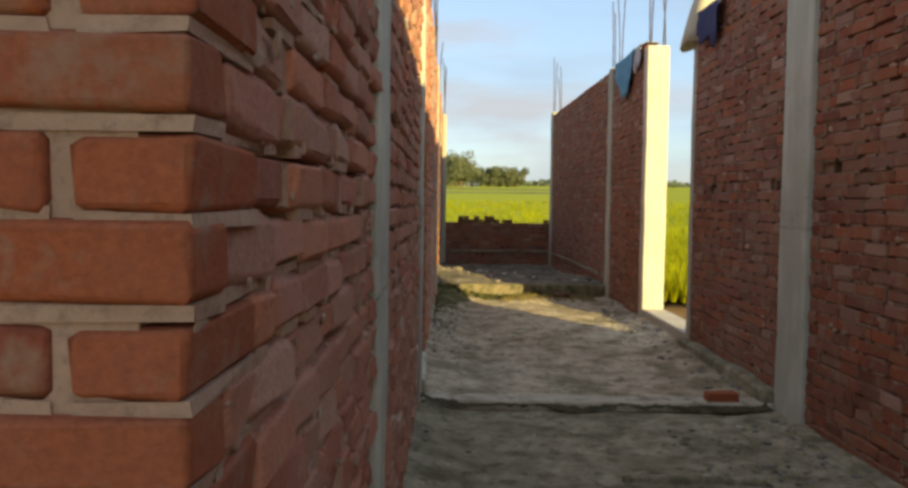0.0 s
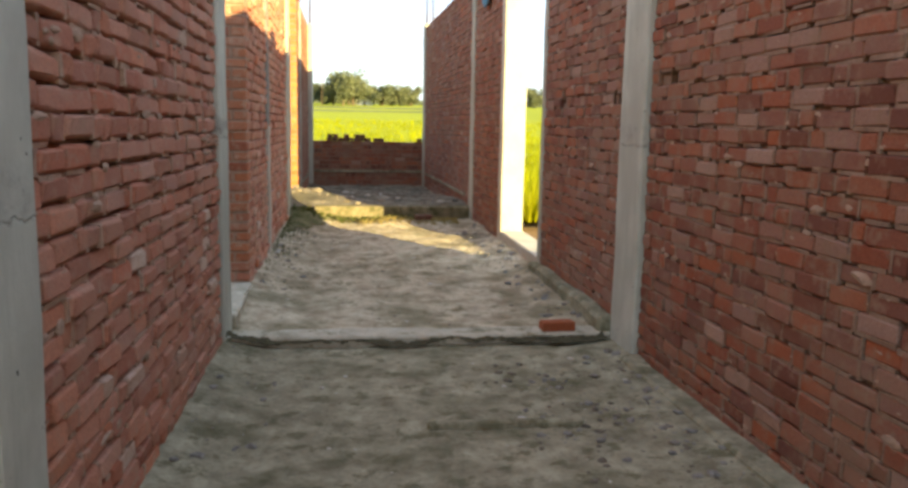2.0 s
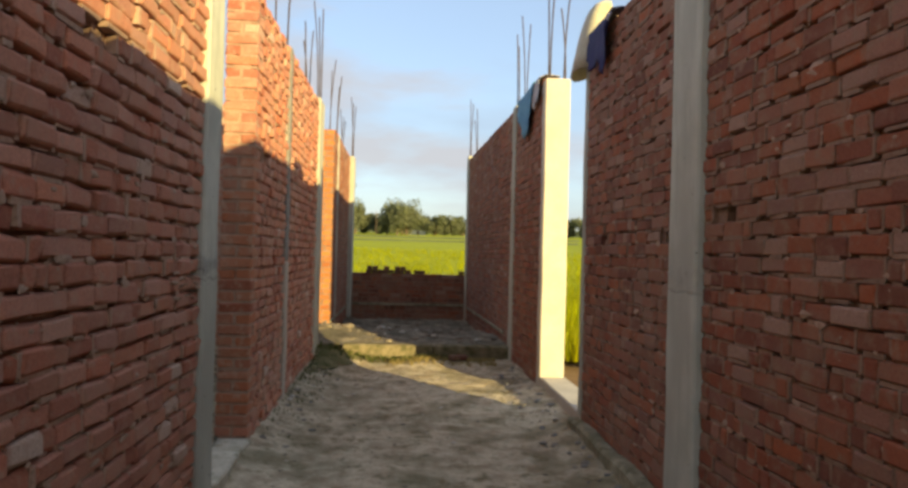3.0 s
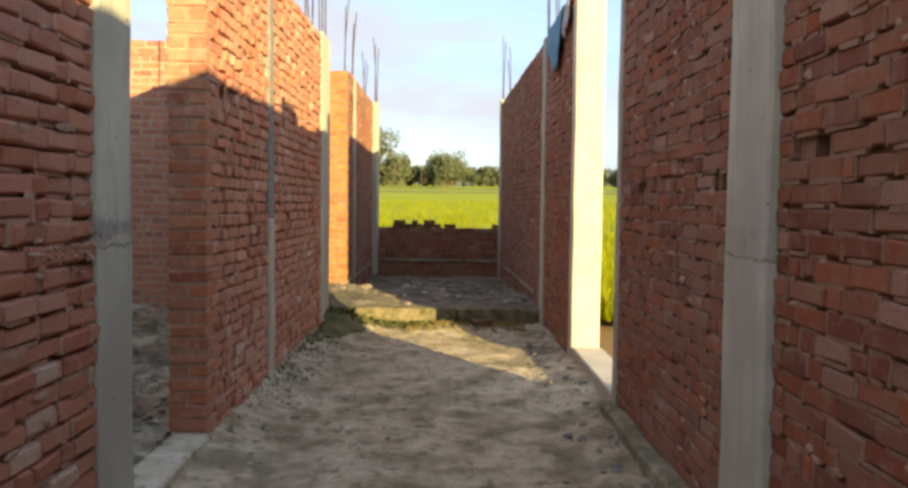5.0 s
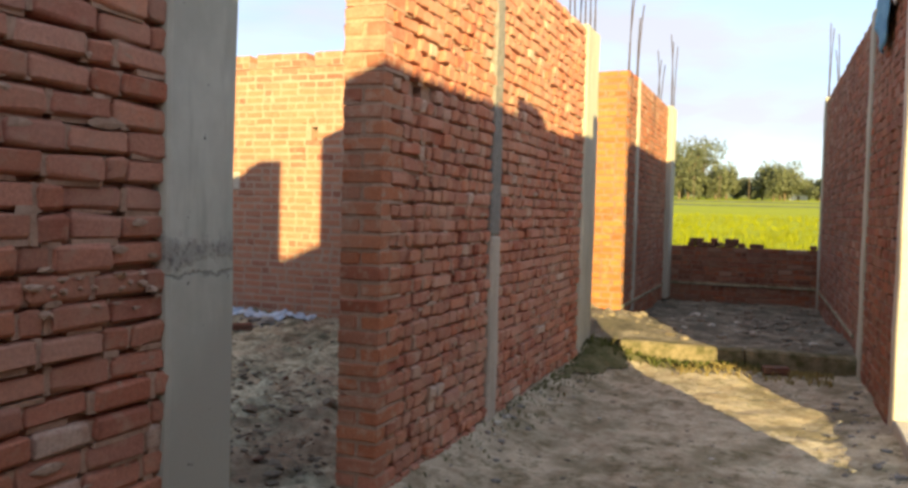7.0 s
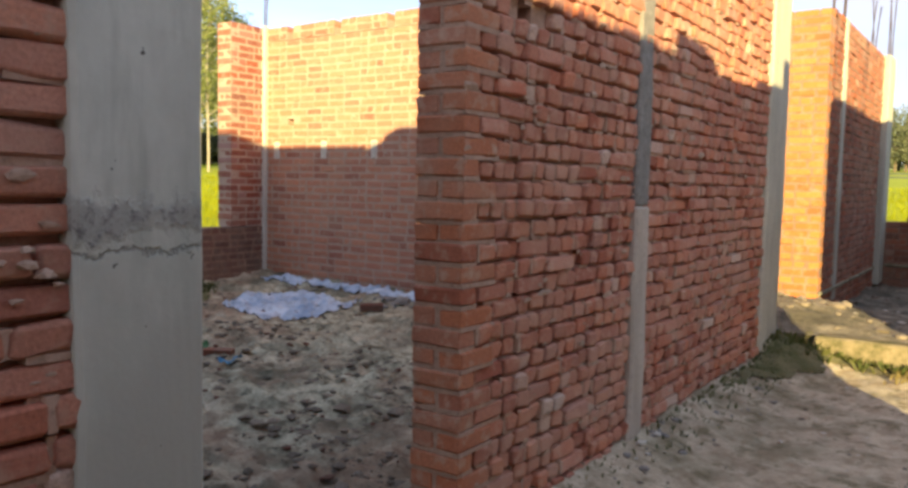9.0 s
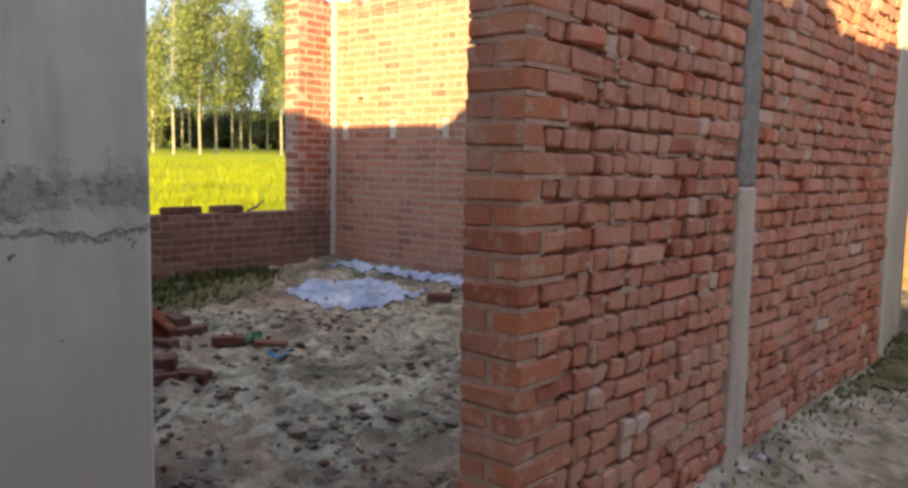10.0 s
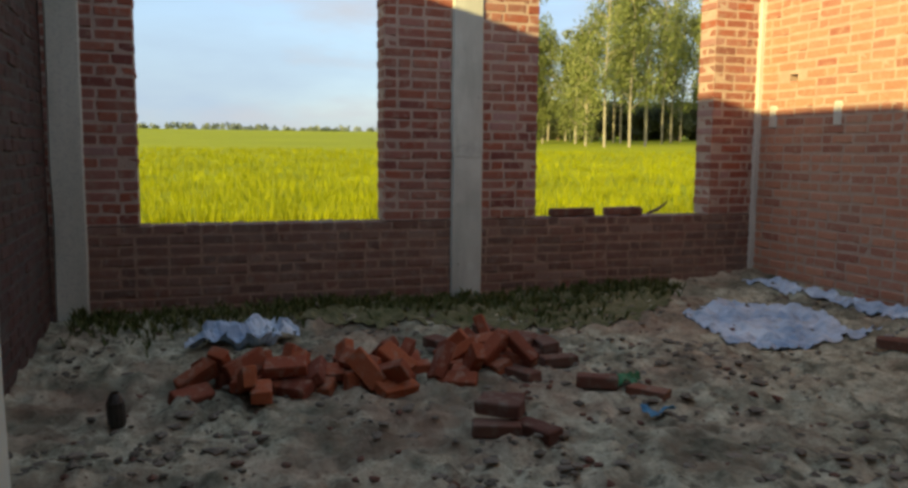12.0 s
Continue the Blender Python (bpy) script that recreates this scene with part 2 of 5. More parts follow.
M_SMEAR = plain_material("dried_mortar", (0.38, 0.25, 0.18), (0.49, 0.345, 0.26), 9, 60)
M_CLOD = plain_material("soil_clod", (0.19, 0.155, 0.115), (0.34, 0.285, 0.22), 5, 50, 0.95, 0.8, 0.01)
M_SOIL = plain_material("field_soil", (0.24, 0.15, 0.07), (0.33, 0.22, 0.10), 1.2, 20, 0.95, 0.8, 0.02)
M_STEP = floor_material("worn_cement_step", (0.58, 0.53, 0.42), (0.42, 0.375, 0.285), (0.15, 0.14, 0.07), 3.0, 0.55, (0.3, 0.27, 0.2), 0.01)
M_FOOT_STRIP = plain_material("dark_foot_soil", (0.055, 0.05, 0.03), (0.12, 0.105, 0.06), 8, 60, 0.95, 0.8, 0.01)
M_MOSS = plain_material("mossy_cement", (0.075, 0.075, 0.03), (0.33, 0.265, 0.175), 7, 40, 0.95, 0.9, 0.015, (0.12, 0.115, 0.05))
M_MOSSY = plain_material("green_moss", (0.085, 0.095, 0.035), (0.23, 0.20, 0.11), 5, 40, 0.95, 1.0, 0.02, (0.07, 0.08, 0.03))
M_GRASS = leaf_material("weed_leaf", [(0, (0.06, 0.085, 0.022)), (0.5, (0.11, 0.13, 0.035)), (1, (0.19, 0.18, 0.07))], 0.25)
M_GOLDEN_GRASS = leaf_material("golden_grass_blade", [(0, (0.30, 0.23, 0.09)), (1, (0.52, 0.42, 0.17))], 0.3)
M_RICE = leaf_material("rice_leaf", [(0, (0.296, 0.333, 0.002)), (0.5, (0.372, 0.389, 0.003)), (1, (0.448, 0.437, 0.007))], 0.45)
M_CANOPY = plain_material("rice_canopy", (0.277, 0.318, 0.002), (0.363, 0.379, 0.004), 0.06, 2.2, 0.9, 0.8, 0.15, (0.177, 0.233, 0.003))
# greyed and paler: distance haze is put into this leaf colour
M_LEAF = leaf_material("hazed_tree_leaf", [(0, (0.135, 0.155, 0.09)), (0.6, (0.19, 0.21, 0.12)), (1, (0.26, 0.275, 0.16))])
M_GUM = leaf_material("gum_leaf", [(0, (0.16, 0.20, 0.06)), (0.6, (0.25, 0.29, 0.095)), (1, (0.36, 0.37, 0.15))])
# palest leaves: haze at the horizon is painted into them
M_FAR = leaf_material("hazed_far_leaf", [(0, (0.20, 0.24, 0.16)), (1, (0.28, 0.32, 0.22))], 0.3)
M_BARK = plain_material("brown_bark", (0.12, 0.09, 0.06), (0.2, 0.15, 0.1), 3, 20)
M_GUMBARK = plain_material("pale_bark", (0.26, 0.23, 0.17), (0.40, 0.36, 0.28), 1.5, 12)
M_STEEL = plain_material("rusty_steel", (0.06, 0.05, 0.055), (0.12, 0.085, 0.07), 20, 90, 0.7, 0.3, 0.001, metal=0.4)
# the grey third colour paints the shade of folds into the plastic
M_TARP = plain_material("white_blue_plastic", (0.21, 0.32, 0.46), (0.60, 0.68, 0.75), 3.2, 9, 0.5, 0.6, 0.012, (0.25, 0.27, 0.30))
M_SACK = plain_material("pale_sacking", (0.50, 0.47, 0.36), (0.60, 0.56, 0.44), 6, 60, 0.8, 0.4, 0.003)
M_BLUE = plain_material("blue_cloth", (0.06, 0.22, 0.38), (0.14, 0.36, 0.50), 5, 60, 0.8, 0.4, 0.003)
M_DARK_GLAZE = plain_material("dark_bottle_plastic", (0.025, 0.022, 0.018), (0.06, 0.055, 0.045), 9, 60, 0.35, 0.1, 0.001)
M_RAG = plain_material("pale_grey_cloth", (0.40, 0.40, 0.42), (0.55, 0.54, 0.54), 5, 60, 0.85, 0.5, 0.004)
M_NAVY = plain_material("navy_cloth", (0.02, 0.03, 0.09), (0.05, 0.05, 0.14), 5, 60, 0.8, 0.4, 0.003)
M_WHITE = plain_material("white_wash", (0.75, 0.73, 0.70), (0.8, 0.79, 0.77), 3, 30)
M_GREEN = plain_material("green_plastic", (0.02, 0.12, 0.05), (0.04, 0.2, 0.08), 6, 40, 0.4)


def scarred_concrete(name, height, scarred=1.0):
    """Cast concrete with a crumbled joint between two pours at the given height."""
    m, n, l, b = material(name, 0.88)
    big, streak, fine = noise_node(n, l, 2.6, 5, 0.65), noise_node(n, l, 9, 4, 0.6, (1, 1, 0.16)), noise_node(n, l, 55, 5, 0.7)
    rough, jag = noise_node(n, l, 38, 6, 0.8), noise_node(n, l, 11, 5, 0.7)
    col = mixed(n, l, mask(n, l, big, 0.35, 0.68), (0.43, 0.445, 0.375), (0.58, 0.59, 0.51))
    col = mixed(n, l, mask(n, l, streak, 0.5, 0.75), col, (0.36, 0.37, 0.31))
    stain = noise_node(n, l, 1.7, 5, 0.6, (1, 1, 0.5))
    col = mixed(n, l, mask(n, l, stain, 0.46, 0.66), col, (0.405, 0.405, 0.345))
    pits = noise_node(n, l, 24, 2, 0.5)
    col = mixed(n, l, mask(n, l, pits, 0.735, 0.76), col, (0.10, 0.095, 0.085))
    geo, sep = n.new("ShaderNodeNewGeometry"), n.new("ShaderNodeSeparateXYZ")
    l.new(geo.outputs["Position"], sep.inputs["Vector"])

    def calc(op, p, q):
        k = n.new("ShaderNodeMath")
        k.operation = op
        for sock, v in zip(k.inputs, (p, q)):
            if isinstance(v, (int, float)):
                sock.default_value = v
            else:
                l.new(v, sock)
        return k.outputs[0]

    off = calc("ABSOLUTE", calc("ADD", calc("SUBTRACT", sep.outputs["Z"], height), calc("MULTIPLY", calc("SUBTRACT", jag, 0.5), 0.22)), 0)
    inside = calc("MULTIPLY", mask(n, l, off, 0.06, 0.025), calc("MULTIPLY", mask(n, l, noise_node(n, l, 7, 4, 0.6), 0.40, 0.58), scarred))
    crack = mask(n, l, calc("ABSOLUTE", calc("ADD", calc("SUBTRACT", sep.outputs["Z"], height - 0.075), calc("MULTIPLY", calc("SUBTRACT", jag, 0.5), 0.10)), 0), 0.006, 0.001)
    broken = calc("MULTIPLY", inside, mask(n, l, rough, 0.50, 0.62))
    col = mixed(n, l, calc("MULTIPLY", inside, 0.55), col, (0.30, 0.285, 0.26))
    col = mixed(n, l, broken, col, (0.17, 0.16, 0.15))
    col = mixed(n, l, calc("MULTIPLY", crack, 0.6 * scarred), col, (0.18, 0.17, 0.15))
    l.new(col, b.inputs["Base Color"])
    relief = calc("SUBTRACT", calc("ADD", calc("MULTIPLY", fine, 0.18), calc("MULTIPLY", calc("MULTIPLY", inside, rough), 1.2)), crack)
    bump(n, l, b, relief, 0.7, 0.012)
    return m


# ---- mesh helpers ----
def part(name, bm, mat, parent=None, label=""):
    me = bpy.data.meshes.new(name)
    bm.to_mesh(me)
    bm.free()
    me.materials.append(mat)
    ob = new(name, me)
    ob.parent = parent
    if label:
        ob["label"] = label
    return ob


def data_part(name, verts, faces, mat, parent=None, label="", smooth=False):
    me = bpy.data.meshes.new(name)
    me.from_pydata([tuple(v) for v in verts], [], faces)
    me.materials.append(mat)
    if smooth:
        me.polygons.foreach_set("use_smooth", [True] * len(me.polygons))
    ob = new(name, me)
    ob.parent = parent
    if label:
        ob["label"] = label
    return ob


def box(lo, hi, bevel=0.0, rough=0.0, cuts=0, seed=0):
    """A box between two corners, with softened and slightly uneven edges."""
    bm = bmesh.new()
    bmesh.ops.create_cube(bm, size=1)
    lo, hi = Vector(lo), Vector(hi)
    for v in bm.verts:
        v.co = Vector([(lo[i] + hi[i]) / 2 + v.co[i] * (hi[i] - lo[i]) for i in range(3)])
    if bevel:
        bmesh.ops.bevel(bm, geom=bm.edges[:], offset=bevel, segments=1, affect="EDGES")
    if cuts:
        long_edges = [e for e in bm.edges if e.calc_length() > 0.15]
        bmesh.ops.subdivide_edges(bm, edges=long_edges, cuts=cuts, use_grid_fill=True)
    if rough:
        for v in bm.verts:
            p = v.co * 3.1 + Vector((seed, 0, 0))
            v.co += Vector((noise.noise(p), noise.noise(p + Vector((7, 3, 1))), 0.4 * noise.noise(p + Vector((1, 9, 4))))) * rough
    return bm


def brick_shape(dims, seed, worn=0.0075):
    """A hand-made brick with worn edges, as arrays of points and faces."""
    rnd = random.Random(seed)
    bm = bmesh.new()
    bmesh.ops.create_cube(bm, size=1)
    for v in bm.verts:
        v.co = Vector([v.co[i] * dims[i] + rnd.uniform(-0.003, 0.003) for i in range(3)])
    bmesh.ops.bevel(bm, geom=bm.edges[:], offset=worn, segments=1, affect="EDGES")
    for v in bm.verts:
        v.co += Vector((rnd.uniform(-1, 1), rnd.uniform(-1, 1), rnd.uniform(-1, 1))) * 0.43 * worn
    bm.verts.index_update()
    pts = np.array([v.co[:] for v in bm.verts])
    fcs = [[v.index for v in f.verts] for f in bm.faces]
    bm.normal_update()
    nrm = np.array([max(v.link_faces, key=lambda f: f.calc_area()).normal[:] for v in bm.verts])
    bm.free()
    return pts, fcs, nrm


# S stretcher, H header, C bonder across the wall; Q and R are a stretcher and a header with knocked-off edges
KINDS = {"S": (0.226, 0.108, 0.069), "H": (0.106, 0.108, 0.069), "C": (0.106, 0.226, 0.069), "Q": (0.226, 0.108, 0.071), "R": (0.106, 0.108, 0.071)}
SHAPES = {k: [brick_shape(d, 10 * i + ord(k), 0.0135 if k in "QR" else 0.0095) for i in range(5)] for k, d in KINDS.items()}
BRICK_MESH = {}


def brick_mesh(kind, i, mat):
    key = (kind, i, mat.name)
    if key not in BRICK_MESH:
        me = bpy.data.meshes.new("brick")
        me.from_pydata([tuple(p) for p in SHAPES[kind][i][0]], [], SHAPES[kind][i][1])
        me.materials.append(mat)
        me.polygons.foreach_set("use_smooth", [True] * len(me.polygons))
        me.normals_split_custom_set_from_vertices([tuple(v) for v in SHAPES[kind][i][2]])
        BRICK_MESH[key] = me
    return BRICK_MESH[key]


LATER = []   # brick pieces are laid at the end of the file


def brick_wall(name, axis, face, side, thick, a, b, z0, z1, label, near=(0, 0, 0, 0), holes=(), neat=False, seed=0, course=0.08, headers=0.4, bent=0.0, crossed=(True, True), mats=None):
    """A solid brick wall along axis ('x' or 'y') from a to b. face: where the seen face stands across the axis; side: +1 or -1, the way it faces.
    near: (from, to, low, high), the stretch whose bricks are pieces of their own. holes: (from, to, low, high) left open for scaffold poles.
    bent: degrees by which the wall turns about its start."""
    rnd = random.Random(seed)
    inner = face - side * thick
    limed, heady = mats is M_BRICK_PALE, mats is M_BRICK_DUSTY
    core = 0.005 if neat else 0.05 if limed or heady else 0.03
    butt = 0.011 if limed or heady else core
    deep = face - side * 0.17

    def solid(u0, u1, c0, c1, zz0, zz1):
        c0, c1 = min(c0, c1), max(c0, c1)
        return box((c0, u0, zz0), (c1, u1, zz1)) if axis == "y" else box((u0, c0, zz0), (u1, c1, zz1))

    bm = bmesh.new()
    pieces = [solid(a + butt, b - butt, deep, inner + side * core, z0, z1 - 0.012)]
    u = a + butt
    for p, q, r, t in sorted(holes):
        pieces += [solid(u, p, face - side * core, deep, z0, z1 - 0.012), solid(p, q, face - side * core, deep, z0, r), solid(p, q, face - side * core, deep, t, z1 - 0.012)]
        u = q
    pieces.append(solid(u, b - butt, face - side * core, deep, z0, z1 - 0.012))
    for piece in pieces:
        me = bpy.data.meshes.new("piece")
        piece.to_mesh(me)
        piece.free()
        bm.from_mesh(me)
        bpy.data.meshes.remove(me)
    wall = part(name, bm, (M_MORTAR_MID if mats is M_BRICK_WEST else M_BED if mats in (M_BRICK_DEEP_RED, M_BRICK_FIRED, M_BRICK_GREYED) else M_DARK_BED if mats is M_BRICK_SHADE_DARK else M_MORTAR_NEAT) if neat else M_BED_DUSTY if mats in (M_BRICK_DUSTY, M_BRICK_PALE) else M_MORTAR)
    tagged(wall, label, "wall", "", "structure")
    if bent:
        pivot = Matrix.Translation((face, a, 0) if axis == "y" else (a, face, 0))
        wall.matrix_basis = pivot @ Matrix.Rotation(radians(bent), 4, "Z") @ pivot.inverted()
    recs = []
    n_course = int(round((z1 - z0) / course))
    h = (z1 - z0) / n_course
    for k in range(n_course):
        z = z0 + (k + 0.5) * h
        ends = [a, b]
        if k % 2:
            for e, sign in ((0, 1), (1, -1)):
                if crossed[e]:
                    recs.append(("C", rnd.randrange(5), ends[e] + sign * 0.052, (face + inner) / 2 + side * rnd.uniform(-0.004, 0.004), z, 1.0, rnd.uniform(-0.4, 0.4), True, h))
                    ends[e] += sign * 0.114
        for s in (side, -side):
            at = face if s == side else inner
            u = ends[0]
            while u < ends[1] - 0.03:
                left = ends[1] - u
                bonded = (limed or heady) and u - a < 0.1 and crossed[0]
                if bonded:
                    kind, ln = "S", 0.232
                elif rnd.random() < (0.3 if neat else headers):
                    kind, ln = "H", (0.108 if neat else rnd.uniform(0.08, 0.122))
                else:
                    kind, ln = "S", (0.228 if neat else rnd.uniform(0.20, 0.236))
                if left < ln + 0.06:
                    ln = left
                    kind = "S" if ln > 0.16 else "H"
                if (heady or limed) and not bonded:
                    kind = {"S": "Q", "H": "R"}[kind]
                sc = (ln - (0.011 if neat else rnd.uniform(0.006, 0.02) if heady and not bonded else rnd.uniform(0.004, 0.012))) / KINDS[kind][0]
                prd = rnd.uniform(-0.002, 0.002) if neat else rnd.uniform(-0.002, 0.002) if bonded else rnd.triangular(-0.026, 0.014, 0.0) if heady else rnd.triangular(-0.015, 0.012, 0.0) if limed else rnd.triangular(-0.007, 0.005, 0.0)
                mid_u = u + ln / 2
                if not (s == side and any(p - 0.05 < mid_u < q + 0.05 and r - 0.01 < z < t + 0.01 for p, q, r, t in holes)):
                    recs.append((kind, rnd.randrange(5), mid_u, at - s * (0.054 - prd), z + rnd.uniform(-0.005, 0.005) * (0.3 if neat else 1), sc, rnd.uniform(-1, 1), s == side, h))
                u += ln
    LATER.append((wall, axis, recs, near, neat, mats or (M_BRICK_NEAT if neat else M_BRICK)))
    return wall


def lay_bricks():
    for wall, axis, recs, near, neat, mats in LATER:
        verts, faces, count, base = [], [], 0, 0
        rnd = random.Random(len(recs))
        beds, bed_faces, normals = [], [], []
        if not neat:
            first = min(r[2] - KINDS[r[0]][0] * r[5] / 2 for r in recs) + 0.008
            last = max(r[2] + KINDS[r[0]][0] * r[5] / 2 for r in recs) - 0.008
            for kind, i, u, c, z, sc, tw, front, h in recs:
                across = KINDS[kind][1] / 2
                bonded = mats in (M_BRICK_PALE, M_BRICK_DUSTY) and u < first + 0.12
                lie, stand, least, most = (1.0, 1.0, 0.002, 0.005) if bonded else (0.42, 0.35, 0.006, 0.022) if mats is M_BRICK_DUSTY else (0.5, 0.84, 0.005, 0.018) if mats is M_BRICK_PALE else (0.93, 0.93, 0.001, 0.007)
                half = KINDS[kind][0] * sc / 2
                for flat_bed in (True, False):
                    if rnd.random() > (lie if flat_bed else stand):
                        continue
                    back = rnd.uniform(least, most)
                    if not flat_bed and u - half < first + 0.02:
                        continue
                    if flat_bed:
                        k = 1.06 if bonded else rnd.uniform(0.45, 1.06)
                        du, uu, zz, dz = half * k, u + half * (1 - k) * rnd.uniform(-1, 1), z - h / 2, 0.0085
                    else:
                        du, uu, zz, dz = 0.013 if mats is M_BRICK_PALE else 0.0085, u - half - 0.004, z, h * 0.5 * rnd.uniform(0.7, 1.0)
                    q = len(beds)
                    for a in (-1, 1):
                        for b in (-1, 1):
                            for d in (-1, 1):
                                p, w, t = uu + a * (du + rnd.uniform(-0.004, 0.003)), c + b * (across - back) + rnd.uniform(-0.002, 0.002), zz + d * (dz + rnd.uniform(-0.003, 0.003))
                                p = min(last, max(first, p))
                                beds.append((w, p, t) if axis == "y" else (p, w, t))
                    bed_faces += [[q + n for n in f] for f in ((0, 1, 3, 2), (4, 6, 7, 5), (0, 4, 5, 1), (2, 3, 7, 6), (0, 2, 6, 4), (1, 5, 7, 3))]
            bed = data_part("mortar_bed", beds, bed_faces, M_BED_DUSTY if mats in (M_BRICK_DUSTY, M_BRICK_PALE) else M_BED, wall)
            bed["kind"] = "stuff"
        for kind, i, u, c, z, sc, tw, front, h in recs:
            wild = 0.006 if neat else 0.03 if mats is M_BRICK_DUSTY else 0.02
            turn, tall = tw * wild, h / 0.08 * (1.0 if neat else rnd.uniform(0.93, 1.09))
            if axis == "y":
                m = Matrix.Translation((c, u, z)) @ Matrix.Rotation(math.pi / 2 + turn, 4, "Z") @ Matrix.Rotation(turn * 0.8, 4, "Y") @ Matrix.Diagonal((sc, 1, tall, 1))
            else:
                m = Matrix.Translation((u, c, z)) @ Matrix.Rotation(turn, 4, "Z") @ Matrix.Rotation(turn * 0.8, 4, "Y") @ Matrix.Diagonal((sc, 1, tall, 1))
            corner = M_BRICK_CORNER if mats is M_BRICK_PALE and u < 0.86 else M_BRICK_JAMB if mats is M_BRICK_DUSTY and u < 7.245 else None
            if (front or corner) and count < 300 and near[0] < u < near[1] and near[2] < z < near[3]:
                ob = new("brick", brick_mesh(kind, i, corner or mats[False]))
                ob.parent, ob.matrix_basis = wall, m
                count += 1
                continue
            pts, fcs, nrm = SHAPES[kind][i]
            w = np.array(m)
            turned = np.array(m.to_3x3().normalized())
            normals.append(nrm @ turned.T)
            verts.append(pts @ w[:3, :3].T + w[:3, 3])
            faces += [[q + base for q in f] for f in fcs]
            base += len(pts)
        if verts:
            rest = data_part("bricks", np.concatenate(verts), faces, mats[True], wall, "", True)
            rest.data.normals_split_custom_set_from_vertices([tuple(v) for v in np.concatenate(normals)])
            rest["kind"] = "stuff"


def sheet(name, x0, x1, y0, y1, step, height, mat, label, category="floor", kind="structure", inside=None):
    nx, ny = max(2, int((x1 - x0) / step) + 1), max(2, int((y1 - y0) / step) + 1)
    verts = [(x0 + (x1 - x0) * i / (nx - 1), y0 + (y1 - y0) * j / (ny - 1), 0.0) for j in range(ny) for i in range(nx)]
    verts = [(x, y, height(x, y)) for x, y, _ in verts]
    faces = [(j * nx + i, j * nx + i + 1, (j + 1) * nx + i + 1, (j + 1) * nx + i) for j in range(ny - 1) for i in range(nx - 1)]
    ob = data_part(name, verts, faces, mat, smooth=True)
    return tagged(ob, label, category, "", kind)


def lump(x, y, scale, amp, seed=0.0):
    return noise.fractal(Vector((x * scale, y * scale, seed)), 0.9, 2.1, 4) * amp


# ---- ground and fields ----
def land(x, y):
    d = max(0.0, math.hypot(x + 1.5, y - 8) - 14)
    return -0.42 + 0.0305 * min(d, 320.0)


def rings(name, r0, r1, n_r, n_a, lift, mat, label, category, kind, hole=None):
    verts, faces = [], []
    for i in range(n_r + 1):
        r = r0 * (r1 / r0) ** (i / n_r)
        for j in range(n_a):
            t = 2 * math.pi * j / n_a
            x, y = -1.5 + r * math.cos(t), 8 + r * math.sin(t)
            verts.append((x, y, land(x, y) + (lift * min(1, i) - 0.05 * (i == 0) + lump(x, y, 0.5, 0.03) if lift else 0)))
    for i in range(n_r):
        for j in range(n_a):
            k = (j + 1) % n_a
            faces.append((i * n_a + j, (i + 1) * n_a + j, (i + 1) * n_a + k, i * n_a + k))
    if not lift:
        verts.append((-1.5, 8, land(-1.5, 8)))
        faces += [(len(verts) - 1, j, (j + 1) % n_a) for j in range(n_a)]
    ob = data_part(name, verts, faces, mat, smooth=True)
    return tagged(ob, label, category, "", kind)


rings("ground", 3.0, 3000.0, 40, 96, 0.0, M_SOIL, "brown field soil round the building site", "ground", "structure")
crop = rings("rice_crop", 15.5, 330.0, 70, 160, 0.42, M_CANOPY, "bright yellow-green rice crop in the open field", "crop", "stuff")


def rice_blades(name, count, region, seed, inner=14.8, east=-99.0):
    """Upright rice blades between the near edge of the crop and the distance where single blades blur."""
    rnd = np.random.default_rng(seed)
    az0, az1, r0, r1 = region
    az = np.radians(rnd.uniform(az0, az1, count))
    r = r0 * (r1 / r0) ** rnd.uniform(0, 1, count)
    x, y = -np.sin(az) * r + 0.5, 6.0 + np.cos(az) * r
    verts, faces = [], []
    for i in range(count):
        if math.hypot(x[i] + 1.5, y[i] - 8) < inner or (x[i] < east and inner < 14):
            continue
        z = land(x[i], y[i]) + 0.15
        for k in range(4):
            t, lean, hgt = rnd.uniform(0, 6.28), rnd.uniform(0.05, 0.2), rnd.uniform(0.4, 0.62)
            ct, st, w = math.cos(t), math.sin(t), 0.012 + 0.0007 * r[i]
            bx, by = x[i] + ct * 0.04, y[i] + st * 0.04
            q = len(verts)
            verts += [(bx - st * w, by + ct * w, z), (bx + st * w, by - ct * w, z), (bx + ct * lean, by + st * lean, z + hgt)]
            faces.append((q, q + 1, q + 2))
    ob = data_part(name, verts, faces, M_RICE)
    ob.parent = crop
    ob["kind"] = "stuff"
    return ob


rice_blades("blades", 16000, (45, 102, 14.0, 70.0), 3)
rice_blades("blades", 7000, (-22, 14, 15.0, 75.0), 4)
east_crop = sheet("rice_crop", 3.15, 22.0, 15.5, 24.0, 0.4, lambda x, y: land(x, y) + 0.30 + lump(x, y, 0.5, 0.03), M_CANOPY, "near edge of the yellow-green rice crop", "crop", "stuff")
near_blades = rice_blades("blades", 3500, (-45, -14, 9.5, 26.0), 5, 8.2, 3.2)
near_blades.parent = east_crop


